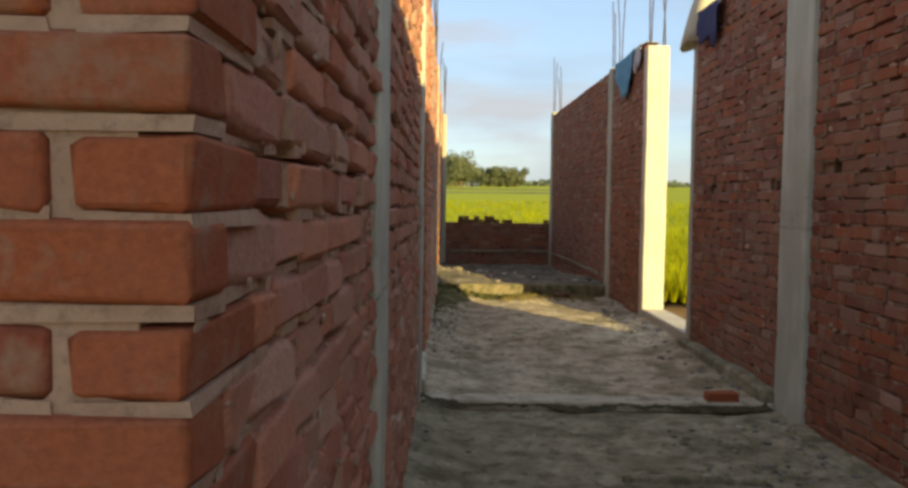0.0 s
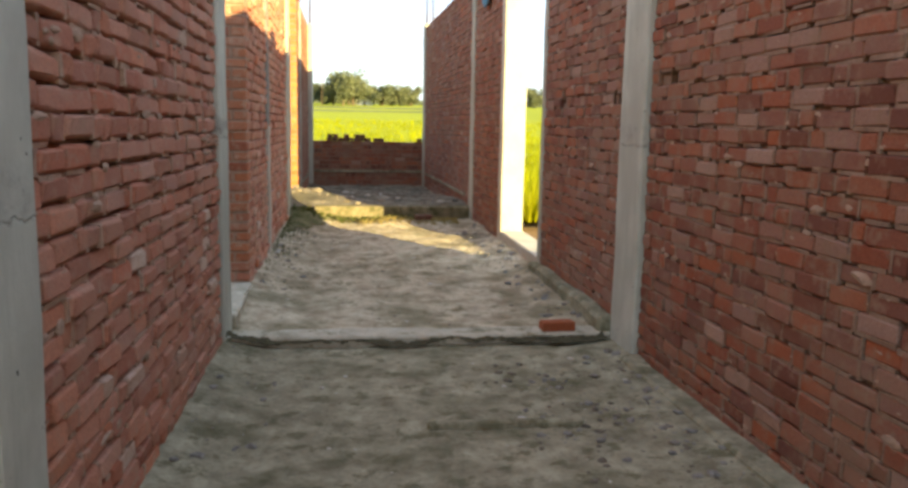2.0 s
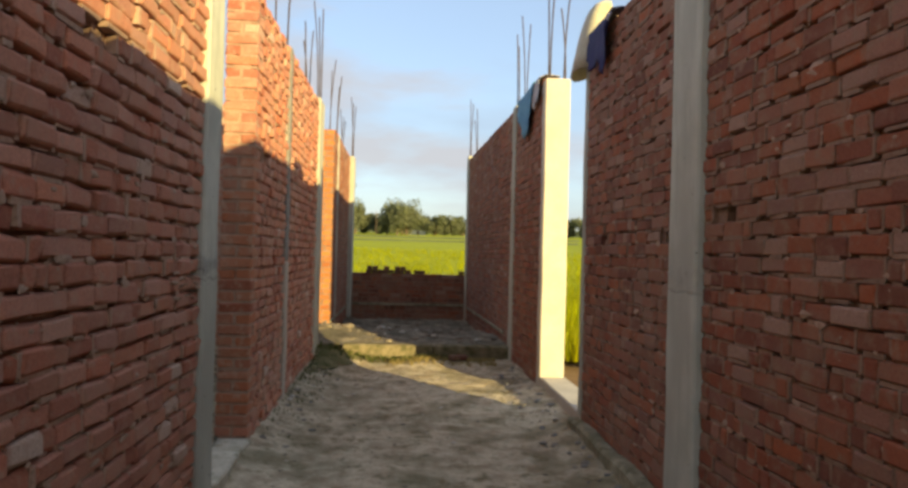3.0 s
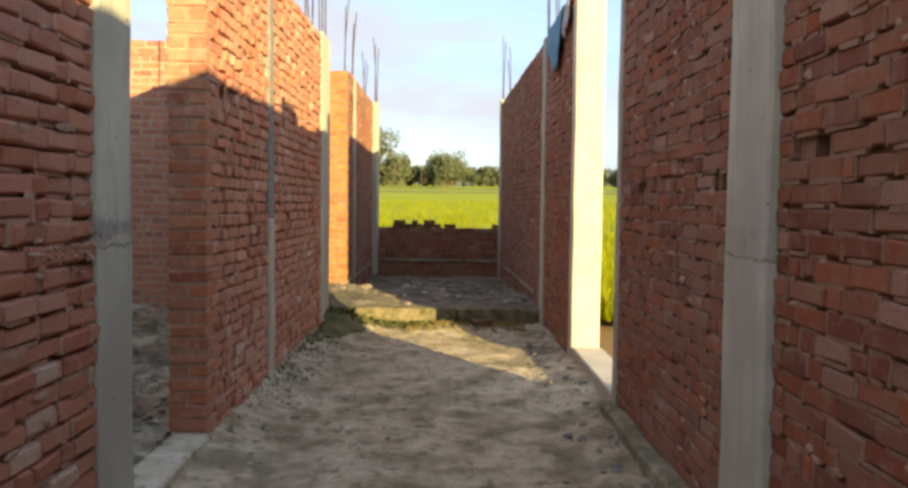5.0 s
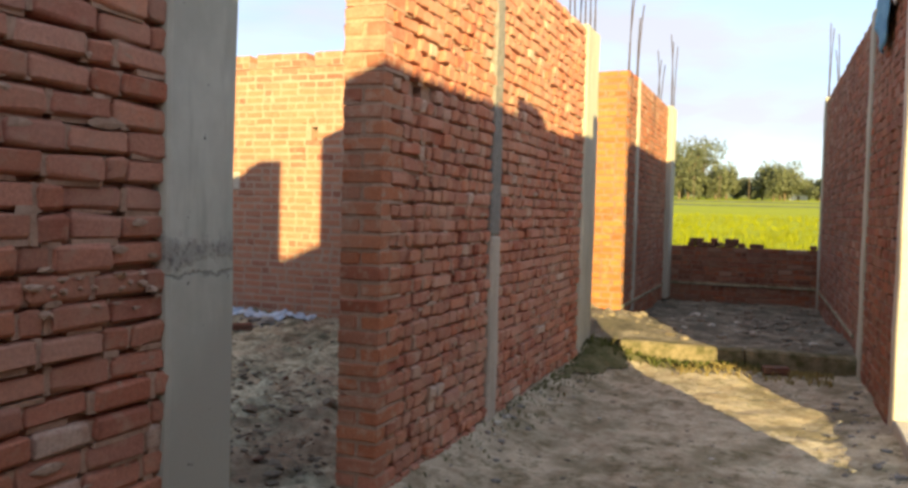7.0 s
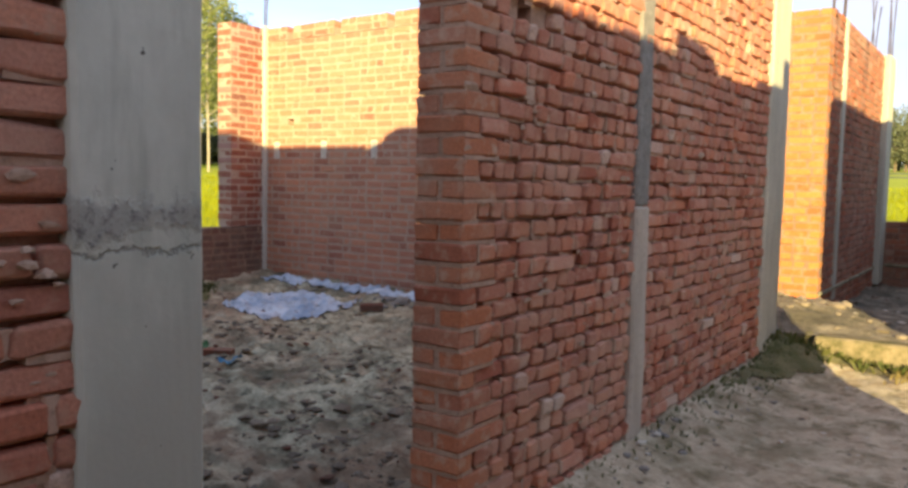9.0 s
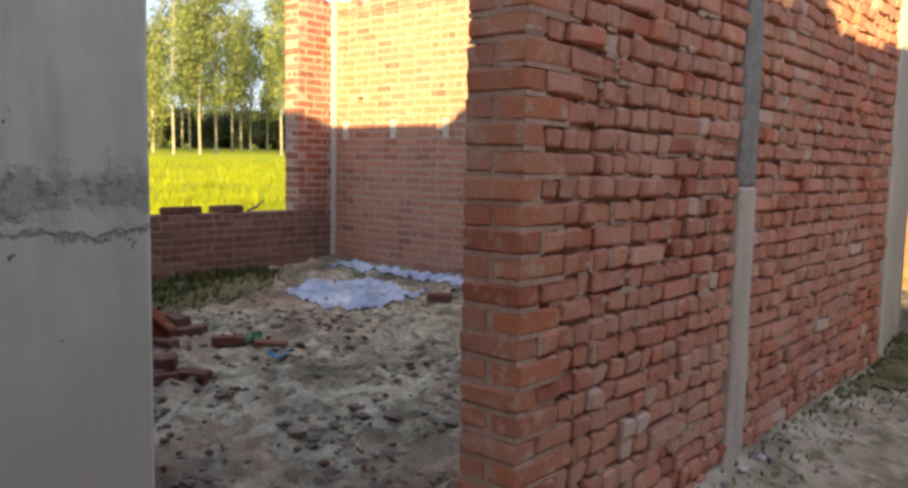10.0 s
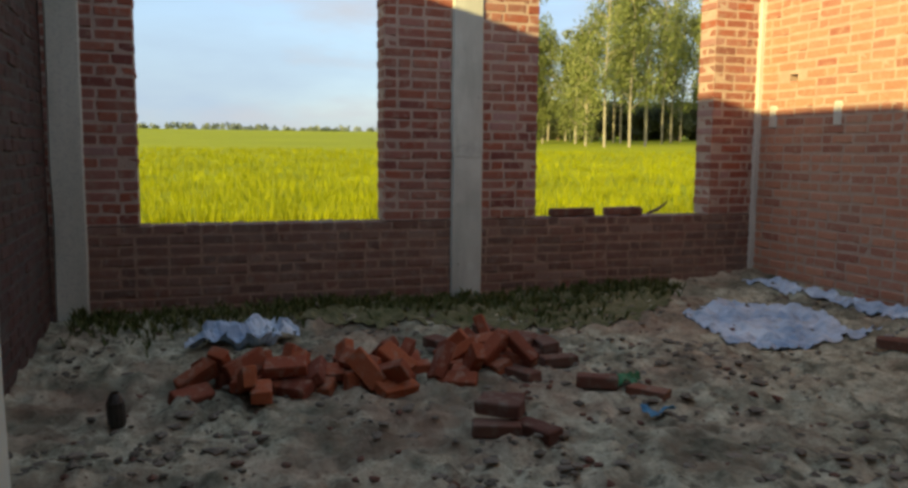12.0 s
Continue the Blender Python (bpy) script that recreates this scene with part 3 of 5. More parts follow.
# ---- floors ----
def near_floor(x, y):
    edge = max(0.0, 1 - (x + 0.2) / 0.35) if x > -0.2 else 1.0
    edge_r = max(0.0, 1 - (2.37 - x) / 0.4)
    return -0.01 + 0.07 * edge ** 1.5 + 0.035 * edge_r + 0.006 * y + lump(x, y, 1.6, 0.010) + lump(x, y, 9, 0.004, 3)


def mid_floor(x, y):
    edge = max(0.0, 1 - (x + 0.2) / 0.5)
    edge_r = max(0.0, 1 - (2.37 - x) / 0.45)
    t = (y - 5.9) / 6
    rise = min(1.0, max(0.0, (y - 5.93) / 0.6))
    spill = 0.075 * math.exp(-((x - 1.35) / 0.55) ** 2 - ((y - 11.55) / 0.3) ** 2) + 0.12 * math.exp(-((x + 0.1) / 0.4) ** 2 - ((y - 11.7) / 0.35) ** 2)
    return 0.065 + spill + 0.035 * t + rise * (0.075 * edge ** 1.4 + 0.06 * edge_r ** 1.3) + (0.25 + 0.75 * rise) * (lump(x, y, 1.3, 0.024, 5) + lump(x, y, 7, 0.016, 2))


def platform_floor(x, y):
    heap = 0.16 * math.exp(-((x + 0.25) / 0.75) ** 2 - ((y - 12.9) / 0.7) ** 2)
    t = min(1.0, max(0.0, (y - 11.95) / 0.3))
    fall = 0.16 * min(1.0, max(0.0, (y - 13.3) / 2.6))
    return 0.305 - fall + t * (heap + abs(lump(x, y, 1.1, 0.045, 8)) + lump(x, y, 6, 0.014, 4))


def room_floor(x, y):
    edge = max(0.0, 1 - (x + 5.86) / 0.9)
    up = max(0.0, (y - 9.3) / 1.9)
    near = max(0.0, 1 + (x + 0.43) / 1.2)
    return 0.235 + 0.13 * up ** 1.4 - 0.06 * near + 0.075 * edge + lump(x, y, 0.9, 0.03, 11) + abs(lump(x, y, 4.5, 0.065, 6)) + lump(x, y, 13, 0.03, 1)


sheet("floor_corridor", -0.24, 2.42, -4.5, 5.74, 0.05, near_floor, M_SLAB, "worn grey cement floor of the corridor, dusty and cracked")
sheet("floor_entry", -4.0, -0.22, -4.5, 0.9, 0.12, lambda x, y: -0.01 + lump(x, y, 1.5, 0.02), M_DIRT, "trodden bare soil beside the corridor")
sheet("floor_middle", -0.24, 2.42, 5.86, 11.9, 0.04, mid_floor, M_DIRT, "uneven dusty soil floor between the brick walls")
sheet("floor_platform", -1.6, 2.42, 11.92, 17.95, 0.05, platform_floor, M_PLATFORM, "raised soil platform with rubble and dust")
sheet("floor_room", -5.9, -0.40, 5.2, 11.26, 0.04, room_floor, M_ROOM, "rough grey soil floor of the roofless room, full of clods")
step = part("floor_step", box((-0.21, 5.70, -0.1), (2.39, 5.93, 0.088), 0.012, 0.018, 10, 2), M_STEP)
tagged(step, "low worn cement step across the corridor", "step", "", "structure")
edge = part("platform_edge", box((0.12, 11.80, -0.1), (1.32, 11.99, 0.322), 0.02, 0.02, 8, 5), M_MOSS)
tagged(edge, "mossy cement edge of the raised platform", "step", "", "structure")
edge2 = part("platform_edge", box((1.32, 11.86, -0.1), (2.38, 12.02, 0.318), 0.02, 0.03, 8, 9), M_MOSS)
tagged(edge2, "crumbled mossy edge of the raised platform", "step", "", "structure")
edge3 = part("platform_edge", box((-0.9, 11.93, -0.1), (0.12, 12.1, 0.315), 0.03, 0.05, 8, 12), M_MOSS)
tagged(edge3, "crumbled earthy edge of the raised platform", "step", "", "structure")
sill = part("door_sill", box((-0.47, 6.0, -0.05), (-0.17, 7.12, 0.178), 0.012, 0.012, 6, 3), M_STEP)
tagged(sill, "grey concrete threshold in the doorway", "sill", "", "structure")
kerb = part("plinth_beam", box((2.365, 7.90, -0.4), (2.64, 9.82, 0.235), 0.01, 0.008, 6, 4), M_CONCRETE_PALE)
tagged(kerb, "pale concrete plinth beam across the wall gap", "beam", "", "structure")
ledge = part("plinth_ledge", box((2.25, -4.0, -0.1), (2.385, 5.3, 0.065), 0.015, 0.035, 24, 6), M_SLAB)
tagged(ledge, "uneven cement ledge along the wall foot", "ledge", "", "structure")
ledge2 = part("plinth_ledge", box((2.27, 5.72, -0.1), (2.385, 7.95, 0.2), 0.02, 0.03, 12, 16), M_SLAB)
tagged(ledge2, "uneven cement ledge along the wall foot", "ledge", "", "structure")

# ---- brick walls ----
T = 0.23
brick_wall("wall_left_near", "y", -0.204, 1, T, 0.735, 5.66, -0.035, 3.389, "rough red brick wall with dusty recessed joints", near=(0.7, 1.9, 0.4, 2.6), mats=M_BRICK_PALE, seed=1, course=0.0835, headers=0.3, crossed=(True, False),
           holes=((4.1, 4.2, 2.22, 2.3),))
brick_wall("wall_left_middle", "y", -0.204, 1, T, 7.12, 11.36, 0.02, 3.38, "rough red brick wall with loose uneven headers", near=(7.1, 8.5, 0.3, 2.6), mats=M_BRICK_DUSTY, seed=2, headers=0.86,
           holes=((7.55, 7.66, 2.18, 2.26), (9.6, 9.7, 2.18, 2.26)))
brick_wall("wall_left_far", "y", -0.20, 1, T, 13.83, 17.45, 0.02, 3.40, "red brick wall beyond the far doorway", seed=3)
brick_wall("wall_far_cross", "x", 13.59, -1, T, -2.6, -0.20, 0.3, 3.36, "orange brick wall end glowing in the low sun", near=(-0.9, -0.1, 0.3, 3.4), neat=True, seed=14, mats=M_BRICK_FIRED)
# the run south of y = 0 is unseen, added to shade the left wall
brick_wall("wall_right_near", "y", 2.372, -1, T, -4.0, 5.30, 0.02, 3.32, "dark red brick wall in shade with smeared mortar", near=(3.0, 5.0, 0.6, 2.0), mats=M_BRICK_DEEP_RED, seed=4, headers=0.3,
           holes=((4.97, 5.07, 1.69, 1.78), (2.7, 2.8, 1.7, 1.78)))
brick_wall("wall_right_middle", "y", 2.372, -1, T, 5.70, 7.90, 0.02, 3.30, "dark red brick wall in shade with smeared mortar", near=(5.7, 7.2, 0.4, 2.2), mats=M_BRICK_DEEP_RED, seed=5, headers=0.3,
           holes=((5.86, 5.96, 1.62, 1.71), (7.3, 7.38, 1.66, 1.74)))
brick_wall("wall_right_far", "y", 2.355, -1, T, 9.98, 17.9, 0.01, 3.47, "shaded brown brick wall running to the field", near=(9.9, 12, 0.4, 2.0), mats=M_BRICK_DEEP_RED, seed=6, bent=1.1)
brick_wall("wall_far", "x", 17.9, -1, T, -0.5, 2.21, 0.015, 1.09, "low unfinished brick wall before the field", near=(0, 2.3, 0.2, 1.2), mats=M_BRICK_DEEP_RED, seed=7)
brick_wall("wall_north", "x", 11.22, -1, T, -6.09, -0.44, 0.1, 3.12, "sunlit orange brick wall with neat pale joints", near=(-5.8, -3.4, 1.2, 2.3), neat=True, seed=8, crossed=(False, False),
           holes=((-5.50, -5.40, 2.14, 2.22), (-3.2, -3.12, 2.3, 2.46)))
for i, (p, q) in enumerate([(-6.09, -5.52), (-5.42, -4.78), (-4.68, -4.03), (-3.93, -3.28), (-3.18, -2.52), (-2.42, -1.76), (-1.66, -0.44)]):
    brick_wall("wall_north_top", "x", 11.22, -1, T, p, q, 3.12, 3.28, "top courses of the sunlit brick wall", neat=True, seed=20 + i)
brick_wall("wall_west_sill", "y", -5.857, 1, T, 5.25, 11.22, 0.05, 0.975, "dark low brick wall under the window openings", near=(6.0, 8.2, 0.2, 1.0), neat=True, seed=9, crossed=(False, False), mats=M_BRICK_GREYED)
brick_wall("wall_west_end", "y", -5.857, 1, T, 10.70, 11.22, 0.975, 3.28, "brick pier beside the window opening", near=(10.5, 11.2, 1.0, 3.0), neat=True, seed=10, mats=M_BRICK_WEST)
brick_wall("wall_west_pier", "y", -5.857, 1, T, 7.655, 8.975, 0.975, 3.28, "brick pier between two window openings", near=(7.6, 9.0, 1.0, 2.7), neat=True, seed=11, mats=M_BRICK_WEST)
brick_wall("wall_west_start", "y", -5.857, 1, T, 5.25, 5.85, 0.975, 3.40, "dark brick pier beside the window opening", near=(5.2, 5.9, 1.0, 3.0), neat=True, seed=12, mats=M_BRICK_WEST)
brick_wall("wall_south", "x", 5.25, 1, T, -6.09, -0.44, 0.05, 3.42, "brick wall with painted shade closing the roofless room", neat=True, seed=13, mats=M_BRICK_SHADE_DARK)


# ---- concrete columns ----
def clod_shapes(count, seed, flat=0.6):
    out = []
    rnd = random.Random(seed)
    for i in range(count):
        bm = bmesh.new()
        bmesh.ops.create_icosphere(bm, subdivisions=1, radius=1)
        for v in bm.verts:
            chip = rnd.uniform(0.55, 1.3)
            v.co = Vector((v.co.x * chip * rnd.uniform(0.8, 1.2), v.co.y * chip * rnd.uniform(0.6, 1.1), v.co.z * chip * rnd.uniform(0.5, 1.1) * flat))
        bm.verts.index_update()
        out.append((np.array([v.co[:] for v in bm.verts]), [[v.index for v in f.verts] for f in bm.faces]))
        bm.free()
    return out


CLODS = clod_shapes(8, 3)


def scatter(name, places, mat, parent=None, label="", category="", flat=1.0):
    """Many small lumps in one mesh: places holds (x, y, z, size, turn)."""
    verts, faces, base = [], [], 0
    for i, (x, y, z, r, t) in enumerate(places):
        pts, fcs = CLODS[i % len(CLODS)]
        c, q = math.cos(t) * r, math.sin(t) * r
        w = np.stack([pts[:, 0] * c - pts[:, 1] * q + x, pts[:, 0] * q + pts[:, 1] * c + y, pts[:, 2] * r * flat + z], 1)
        verts.append(w)
        faces += [[k + base for k in f] for f in fcs]
        base += len(pts)
    ob = data_part(name, np.concatenate(verts), faces, mat, parent)
    if category:
        tagged(ob, label, category, "", "stuff")
    else:
        ob["kind"] = "stuff"
    return ob


def rebar_mesh(height, seed):
    rnd = random.Random(seed)
    bm = bmesh.new()
    rows, n = [], 9
    lean = (rnd.uniform(-0.03, 0.03), rnd.uniform(-0.03, 0.03))
    for k in range(n):
        t = k / (n - 1)
        c = Vector((lean[0] * t * t * height * 2, lean[1] * t * t * height * 2, t * height))
        r = 0.009 if k % 2 else 0.0075
        rows.append([bm.verts.new(c + Vector((math.cos(a) * r, math.sin(a) * r, 0))) for a in (0, 1.047, 2.094, 3.142, 4.189, 5.236)])
    for lo, hi in zip(rows, rows[1:]):
        for i in range(6):
            bm.faces.new((lo[i], lo[(i + 1) % 6], hi[(i + 1) % 6], hi[i]))
    bm.faces.new(rows[-1])
    me = bpy.data.meshes.new("rebar")
    bm.to_mesh(me)
    bm.free()
    me.materials.append(M_STEEL)
    return me


REBARS = [rebar_mesh(h, i) for i, h in enumerate((1.0, 1.25, 0.8, 1.1))]


def column(name, lo, hi, label, mat, seed, scar=None, bars=0, scarred=0.4):
    """A cast column. scar: height of the rough joint between two pours; bars: steel bars left standing on top."""
    ob = part(name, box(lo, hi, 0.012, 0.010, 9, seed), scarred_concrete("concrete_" + name, scar, scarred) if scar else mat)
    tagged(ob, label, "column", "", "structure")
    rnd = random.Random(seed)
    for k in range(bars):
        m = new("rebar", REBARS[(k + seed) % 4])
        m.parent = ob
        fx, fy = (k % 2), (k // 2) / max(1, (bars - 1) // 2)
        m.location = (lo[0] + 0.05 + fx * (hi[0] - lo[0] - 0.1), lo[1] + 0.05 + fy * (hi[1] - lo[1] - 0.1), hi[2] - 0.03)
        m.rotation_euler = (0, 0, rnd.uniform(0, 6))
    return ob


column("column_left_near", (-0.43, 2.40, -0.1), (-0.189, 2.695, 3.4), "grey concrete column between brick panels", M_CONCRETE_PALE, 1, 1.29)
column("column_door", (-0.452, 5.635, -0.1), (-0.186, 5.976, 3.42), "grey concrete column at the doorway with a rough pour joint", M_CONCRETE, 2, 1.43, scarred=1.0)
column("column_strip", (-0.40, 8.708, 0.0), (-0.186, 8.892, 1.42), "narrow pale concrete column set in the brick wall", M_STRIP, 3)
column("column_strip_upper", (-0.40, 8.715, 1.42), (-0.190, 8.885, 3.38), "dark upper pour of the narrow concrete column", M_SCAR, 15, bars=2)
column("column_left_far", (-0.44, 11.35, 0.1), (-0.185, 11.88, 3.42), "concrete column at the end of the brick wall", M_CONCRETE, 4, bars=6)
column("column_left_strip", (-0.40, 14.38, 0.3), (-0.185, 14.56, 3.4), "narrow concrete strip in the far wall", M_CONCRETE, 5, bars=4)
column("column_left_end", (-0.44, 17.44, 0.2), (-0.12, 17.92, 3.42), "concrete column at the far corner", M_CONCRETE, 6, bars=6)
column("column_right_near", (2.335, 5.295, -0.1), (2.60, 5.715, 3.42), "grey concrete column between brick panels", M_CONCRETE, 7, 1.43)
column("column_gap_edge", (2.362, 7.89, -0.1), (2.61, 7.985, 3.33), "thin concrete edge at the wall gap", M_CONCRETE, 8)
column("column_gap", (2.352, 9.80, -0.3), (2.62, 9.99, 3.43), "pale concrete column lit by the sun at the wall gap", M_CONCRETE_PALE, 9, bars=4)
column("column_right_strip", (2.302, 11.72, 0.1), (2.5, 11.98, 3.49), "narrow concrete column set in the far wall", M_CONCRETE, 10, bars=4)
column("column_right_end", (2.185, 17.62, 0.1), (2.42, 17.93, 3.53), "concrete column at the far corner", M_CONCRETE, 11, bars=4)
column("column_west", (-6.06, 8.215, 0.1), (-5.838, 8.48, 3.3), "weathered concrete column between two windows", M_CONCRETE, 12, 1.55, bars=4)
column("column_west_start", (-6.06, 5.28, 0.1), (-5.84, 5.50, 3.42), "shaded concrete column in the room corner", M_CONCRETE, 13)
column("column_corner", (-5.90, 11.165, 0.1), (-5.835, 11.245, 3.3), "thin concrete strip in the room corner", M_CONCRETE_PALE, 14, bars=2)


def band(name, lo, hi, label, seed, mat=None):
    return tagged(part(name, box(lo, hi, 0.006, 0.008, 10, seed), mat or M_CONCRETE), label, "plinth", "", "structure")


band("plinth_far", (-0.12, 17.868, 0.435), (2.2, 17.895, 0.48), "thin cement plinth line on the low wall", 1, M_SLAB)
right_band = band("plinth_right", (2.34, 12.42, 0.425), (2.37, 17.6, 0.465), "cement plinth band along the far wall", 2, M_SLAB)
right_band.matrix_basis = Matrix.Translation((2.355, 9.98, 0)) @ Matrix.Rotation(radians(1.1), 4, "Z") @ Matrix.Translation((-2.355, -9.98, 0))
band("plinth_left", (-0.205, 13.62, 0.42), (-0.18, 17.44, 0.46), "cement plinth band along the far wall", 3, M_SLAB)
for px in (-5.67, -4.925, -4.18):
    patch = part("putlog_patch", box((px - 0.045, 11.208, 1.76), (px + 0.045, 11.235, 1.96), 0.01, 0.012, 3, int(px * -10)), M_CONCRETE_PALE)
    tagged(patch, "pale mortar filling an old scaffold hole", "wall patch", "", "structure")


# ---- trees and distance ----
def tube(bm, pts, radii, sides=7):
    rows = []
    for k, (p, r) in enumerate(zip(pts, radii)):
        d = (pts[min(k + 1, len(pts) - 1)] - pts[max(k - 1, 0)]).normalized()
        e1 = d.orthogonal().normalized()
        e2 = d.cross(e1)
        rows.append([bm.verts.new(p + (e1 * math.cos(6.2832 * i / sides) + e2 * math.sin(6.2832 * i / sides)) * r) for i in range(sides)])
    for lo, hi in zip(rows, rows[1:]):
        for i in range(sides):
            bm.faces.new((lo[i], lo[(i + 1) % sides], hi[(i + 1) % sides], hi[i]))


def leaves(centres, per, spread, size, seed, hang=0.0):
    rnd = np.random.default_rng(seed)
    verts, faces = [], []
    for c, r in centres:
        for k in range(per):
            d = rnd.normal(0, 1, 3)
            d /= np.linalg.norm(d)
            p = np.array(c) + d * r * spread * rnd.uniform(0.25, 1.0) ** 0.6
            u = rnd.normal(0, 1, 3)
            u[2] -= hang
            u /= np.linalg.norm(u)
            v = np.cross(u, rnd.normal(0, 1, 3))
            v /= np.linalg.norm(v)
            a, b = size * rnd.uniform(0.7, 1.4), size * rnd.uniform(0.3, 0.55)
            q = len(verts)
            verts += [p - u * a, p + v * b, p + u * a, p - v * b]
            faces.append((q, q + 1, q + 2, q + 3))
    return verts, faces


def gum_tree(seed, height, bushy):
    rnd = random.Random(seed)
    top = new("gum_tree")
    bm = bmesh.new()
    pts = [Vector((math.sin(k * 0.8 + seed) * 0.12 * k / 3, math.cos(k * 0.7 + seed) * 0.12 * k / 3, height * 0.93 * k / 8)) for k in range(9)]
    tube(bm, pts, [0.15 - 0.0155 * k for k in range(9)])
    centres = []
    for k in range(22):
        t = 0.14 + 0.82 * k / 21 if bushy else 0.26 + 0.71 * k / 21
        base = pts[int(t * 8)].lerp(pts[min(8, int(t * 8) + 1)], t * 8 % 1)
        a = rnd.uniform(0, 6.28)
        ln = height * rnd.uniform(0.06, 0.12) * (1.25 - 0.6 * t)
        tip = base + Vector((math.cos(a) * ln, math.sin(a) * ln, ln * rnd.uniform(0.5, 1.3)))
        tube(bm, [base, base.lerp(tip, 0.5) + Vector((0, 0, -0.1)), tip], [0.06, 0.04, 0.015], 5)
        for m in range(3):
            centres.append((tuple(base.lerp(tip, 0.55 + 0.25 * m) + Vector((rnd.gauss(0, 0.3), rnd.gauss(0, 0.3), rnd.gauss(0, 0.3)))), rnd.uniform(0.6, 1.15) * height / 20))
    part("trunk", bm, M_GUMBARK, top)
    v, f = leaves(centres, 52, 1.5, 0.20, seed, 0.8)
    data_part("crown", v, f, M_GUM, top)
    return tagged(top, "tall slender tree with pale trunk and thin crown", "tree", "grove of pale-trunked trees")


def broad_tree(seed, height, width):
    rnd = random.Random(seed)
    top = new("broad_tree")
    bm = bmesh.new()
    fork = Vector((0, 0, height * 0.3))
    tube(bm, [Vector((0, 0, -0.3)), Vector((0.1, 0, height * 0.15)), fork], [0.4, 0.3, 0.26])
    centres = []
    for k in range(19):
        a, up = rnd.uniform(0, 6.28), rnd.uniform(0.16, 0.95)
        rr = width * 0.5 * math.sqrt(max(0.1, 1 - (2 * up - 1.15) ** 2)) * rnd.uniform(0.4, 1.0)
        tip = Vector((math.cos(a) * rr, math.sin(a) * rr, height * up))
        tube(bm, [fork, fork.lerp(tip, 0.5) + Vector((0, 0, 0.3)), tip], [0.16, 0.1, 0.03], 5)
        centres.append((tuple(tip), rnd.uniform(0.13, 0.24) * width))
        centres.append((tuple(fork.lerp(tip, 0.65)), rnd.uniform(0.12, 0.2) * width))
    part("trunk", bm, M_BARK, top)
    v, f = leaves(centres, 75, 1.0, 0.42, seed)
    data_part("crown", v, f, M_LEAF, top)
    return tagged(top, "broad dark green tree at the edge of the field", "tree", "trees beyond the field")


def spot(az, dist):
    """A place on the land, seen from the doorway: degrees from north to the west, and metres."""
    x, y = 0.5 - math.sin(radians(az)) * dist, 6 + math.cos(radians(az)) * dist
    return x, y, land(x, y)


rnd = random.Random(77)
gums = [gum_tree(1, 22.0, False), gum_tree(2, 24.0, False), gum_tree(3, 19.0, False), gum_tree(4, 15.5, True)]
used = set()
for k in range(36):
    az = 50.5 + 18.5 * k / 35 + rnd.uniform(-0.45, 0.45)
    x, y, z = spot(az, rnd.uniform(88, 130))
    i = rnd.choice((0, 1, 2)) if az < 61.5 else rnd.choice((3, 3, 2))
    m = pose(x, y, z - 0.2, 0, 0, rnd.uniform(0, 360))
    if i in used:
        copy_thing(gums[i], m)
    else:
        gums[i].matrix_basis = m
        used.add(i)
broads = [broad_tree(11, 16.5, 11.0), broad_tree(12, 10.5, 9.5), broad_tree(13, 7.0, 6.5)]
plan = [(6.3, 226, 0), (5.0, 236, 0), (3.9, 232, 1), (7.2, 240, 1), (5.7, 229, 0), (4.5, 243, 0), (6.1, 247, 0), (3.2, 240, 1), (0.2, 233, 1), (-0.2, 246, 1), (1.6, 258, 2), (-1.6, 268, 2), (-4.6, 264, 2), (-3.1, 270, 2), (0.9, 238, 1), (-0.5, 236, 1), (-2.6, 255, 2), (-3.8, 260, 2), (2.5, 262, 2), (-12.2, 270, 2), (-13.4, 262, 2), (-11.0, 280, 2)] + [(50.3 + 0.9 * k, 138 + 5 * (k % 3), 2) for k in range(21)]
used = set()
for az, dist, i in plan:
    x, y, z = spot(az, dist)
    m = pose(x, y, z, 0, 0, rnd.uniform(0, 360))
    if i in used:
        copy_thing(broads[i], m)
    else:
        broads[i].matrix_basis = m
        used.add(i)
far = []
for k in range(1500):
    az = rnd.uniform(-16, 16) if k < 500 else rnd.uniform(-45, 125)
    x, y, z = spot(az, rnd.uniform(318, 336))
    tall = 3.0 if -18 < az < 18 else 2.6
    hgt = tall * (0.6 + 0.8 * abs(noise.noise(Vector((az * 0.35, 0, 0)))))
    far.append(((x, y, z + hgt * rnd.uniform(0.2, 0.75)), hgt * rnd.uniform(0.5, 0.8)))
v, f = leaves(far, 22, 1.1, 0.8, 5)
tagged(data_part("far_woods", v, f, M_FAR), "green tree line along the horizon with haze in its colour", "woods", "", "stuff")


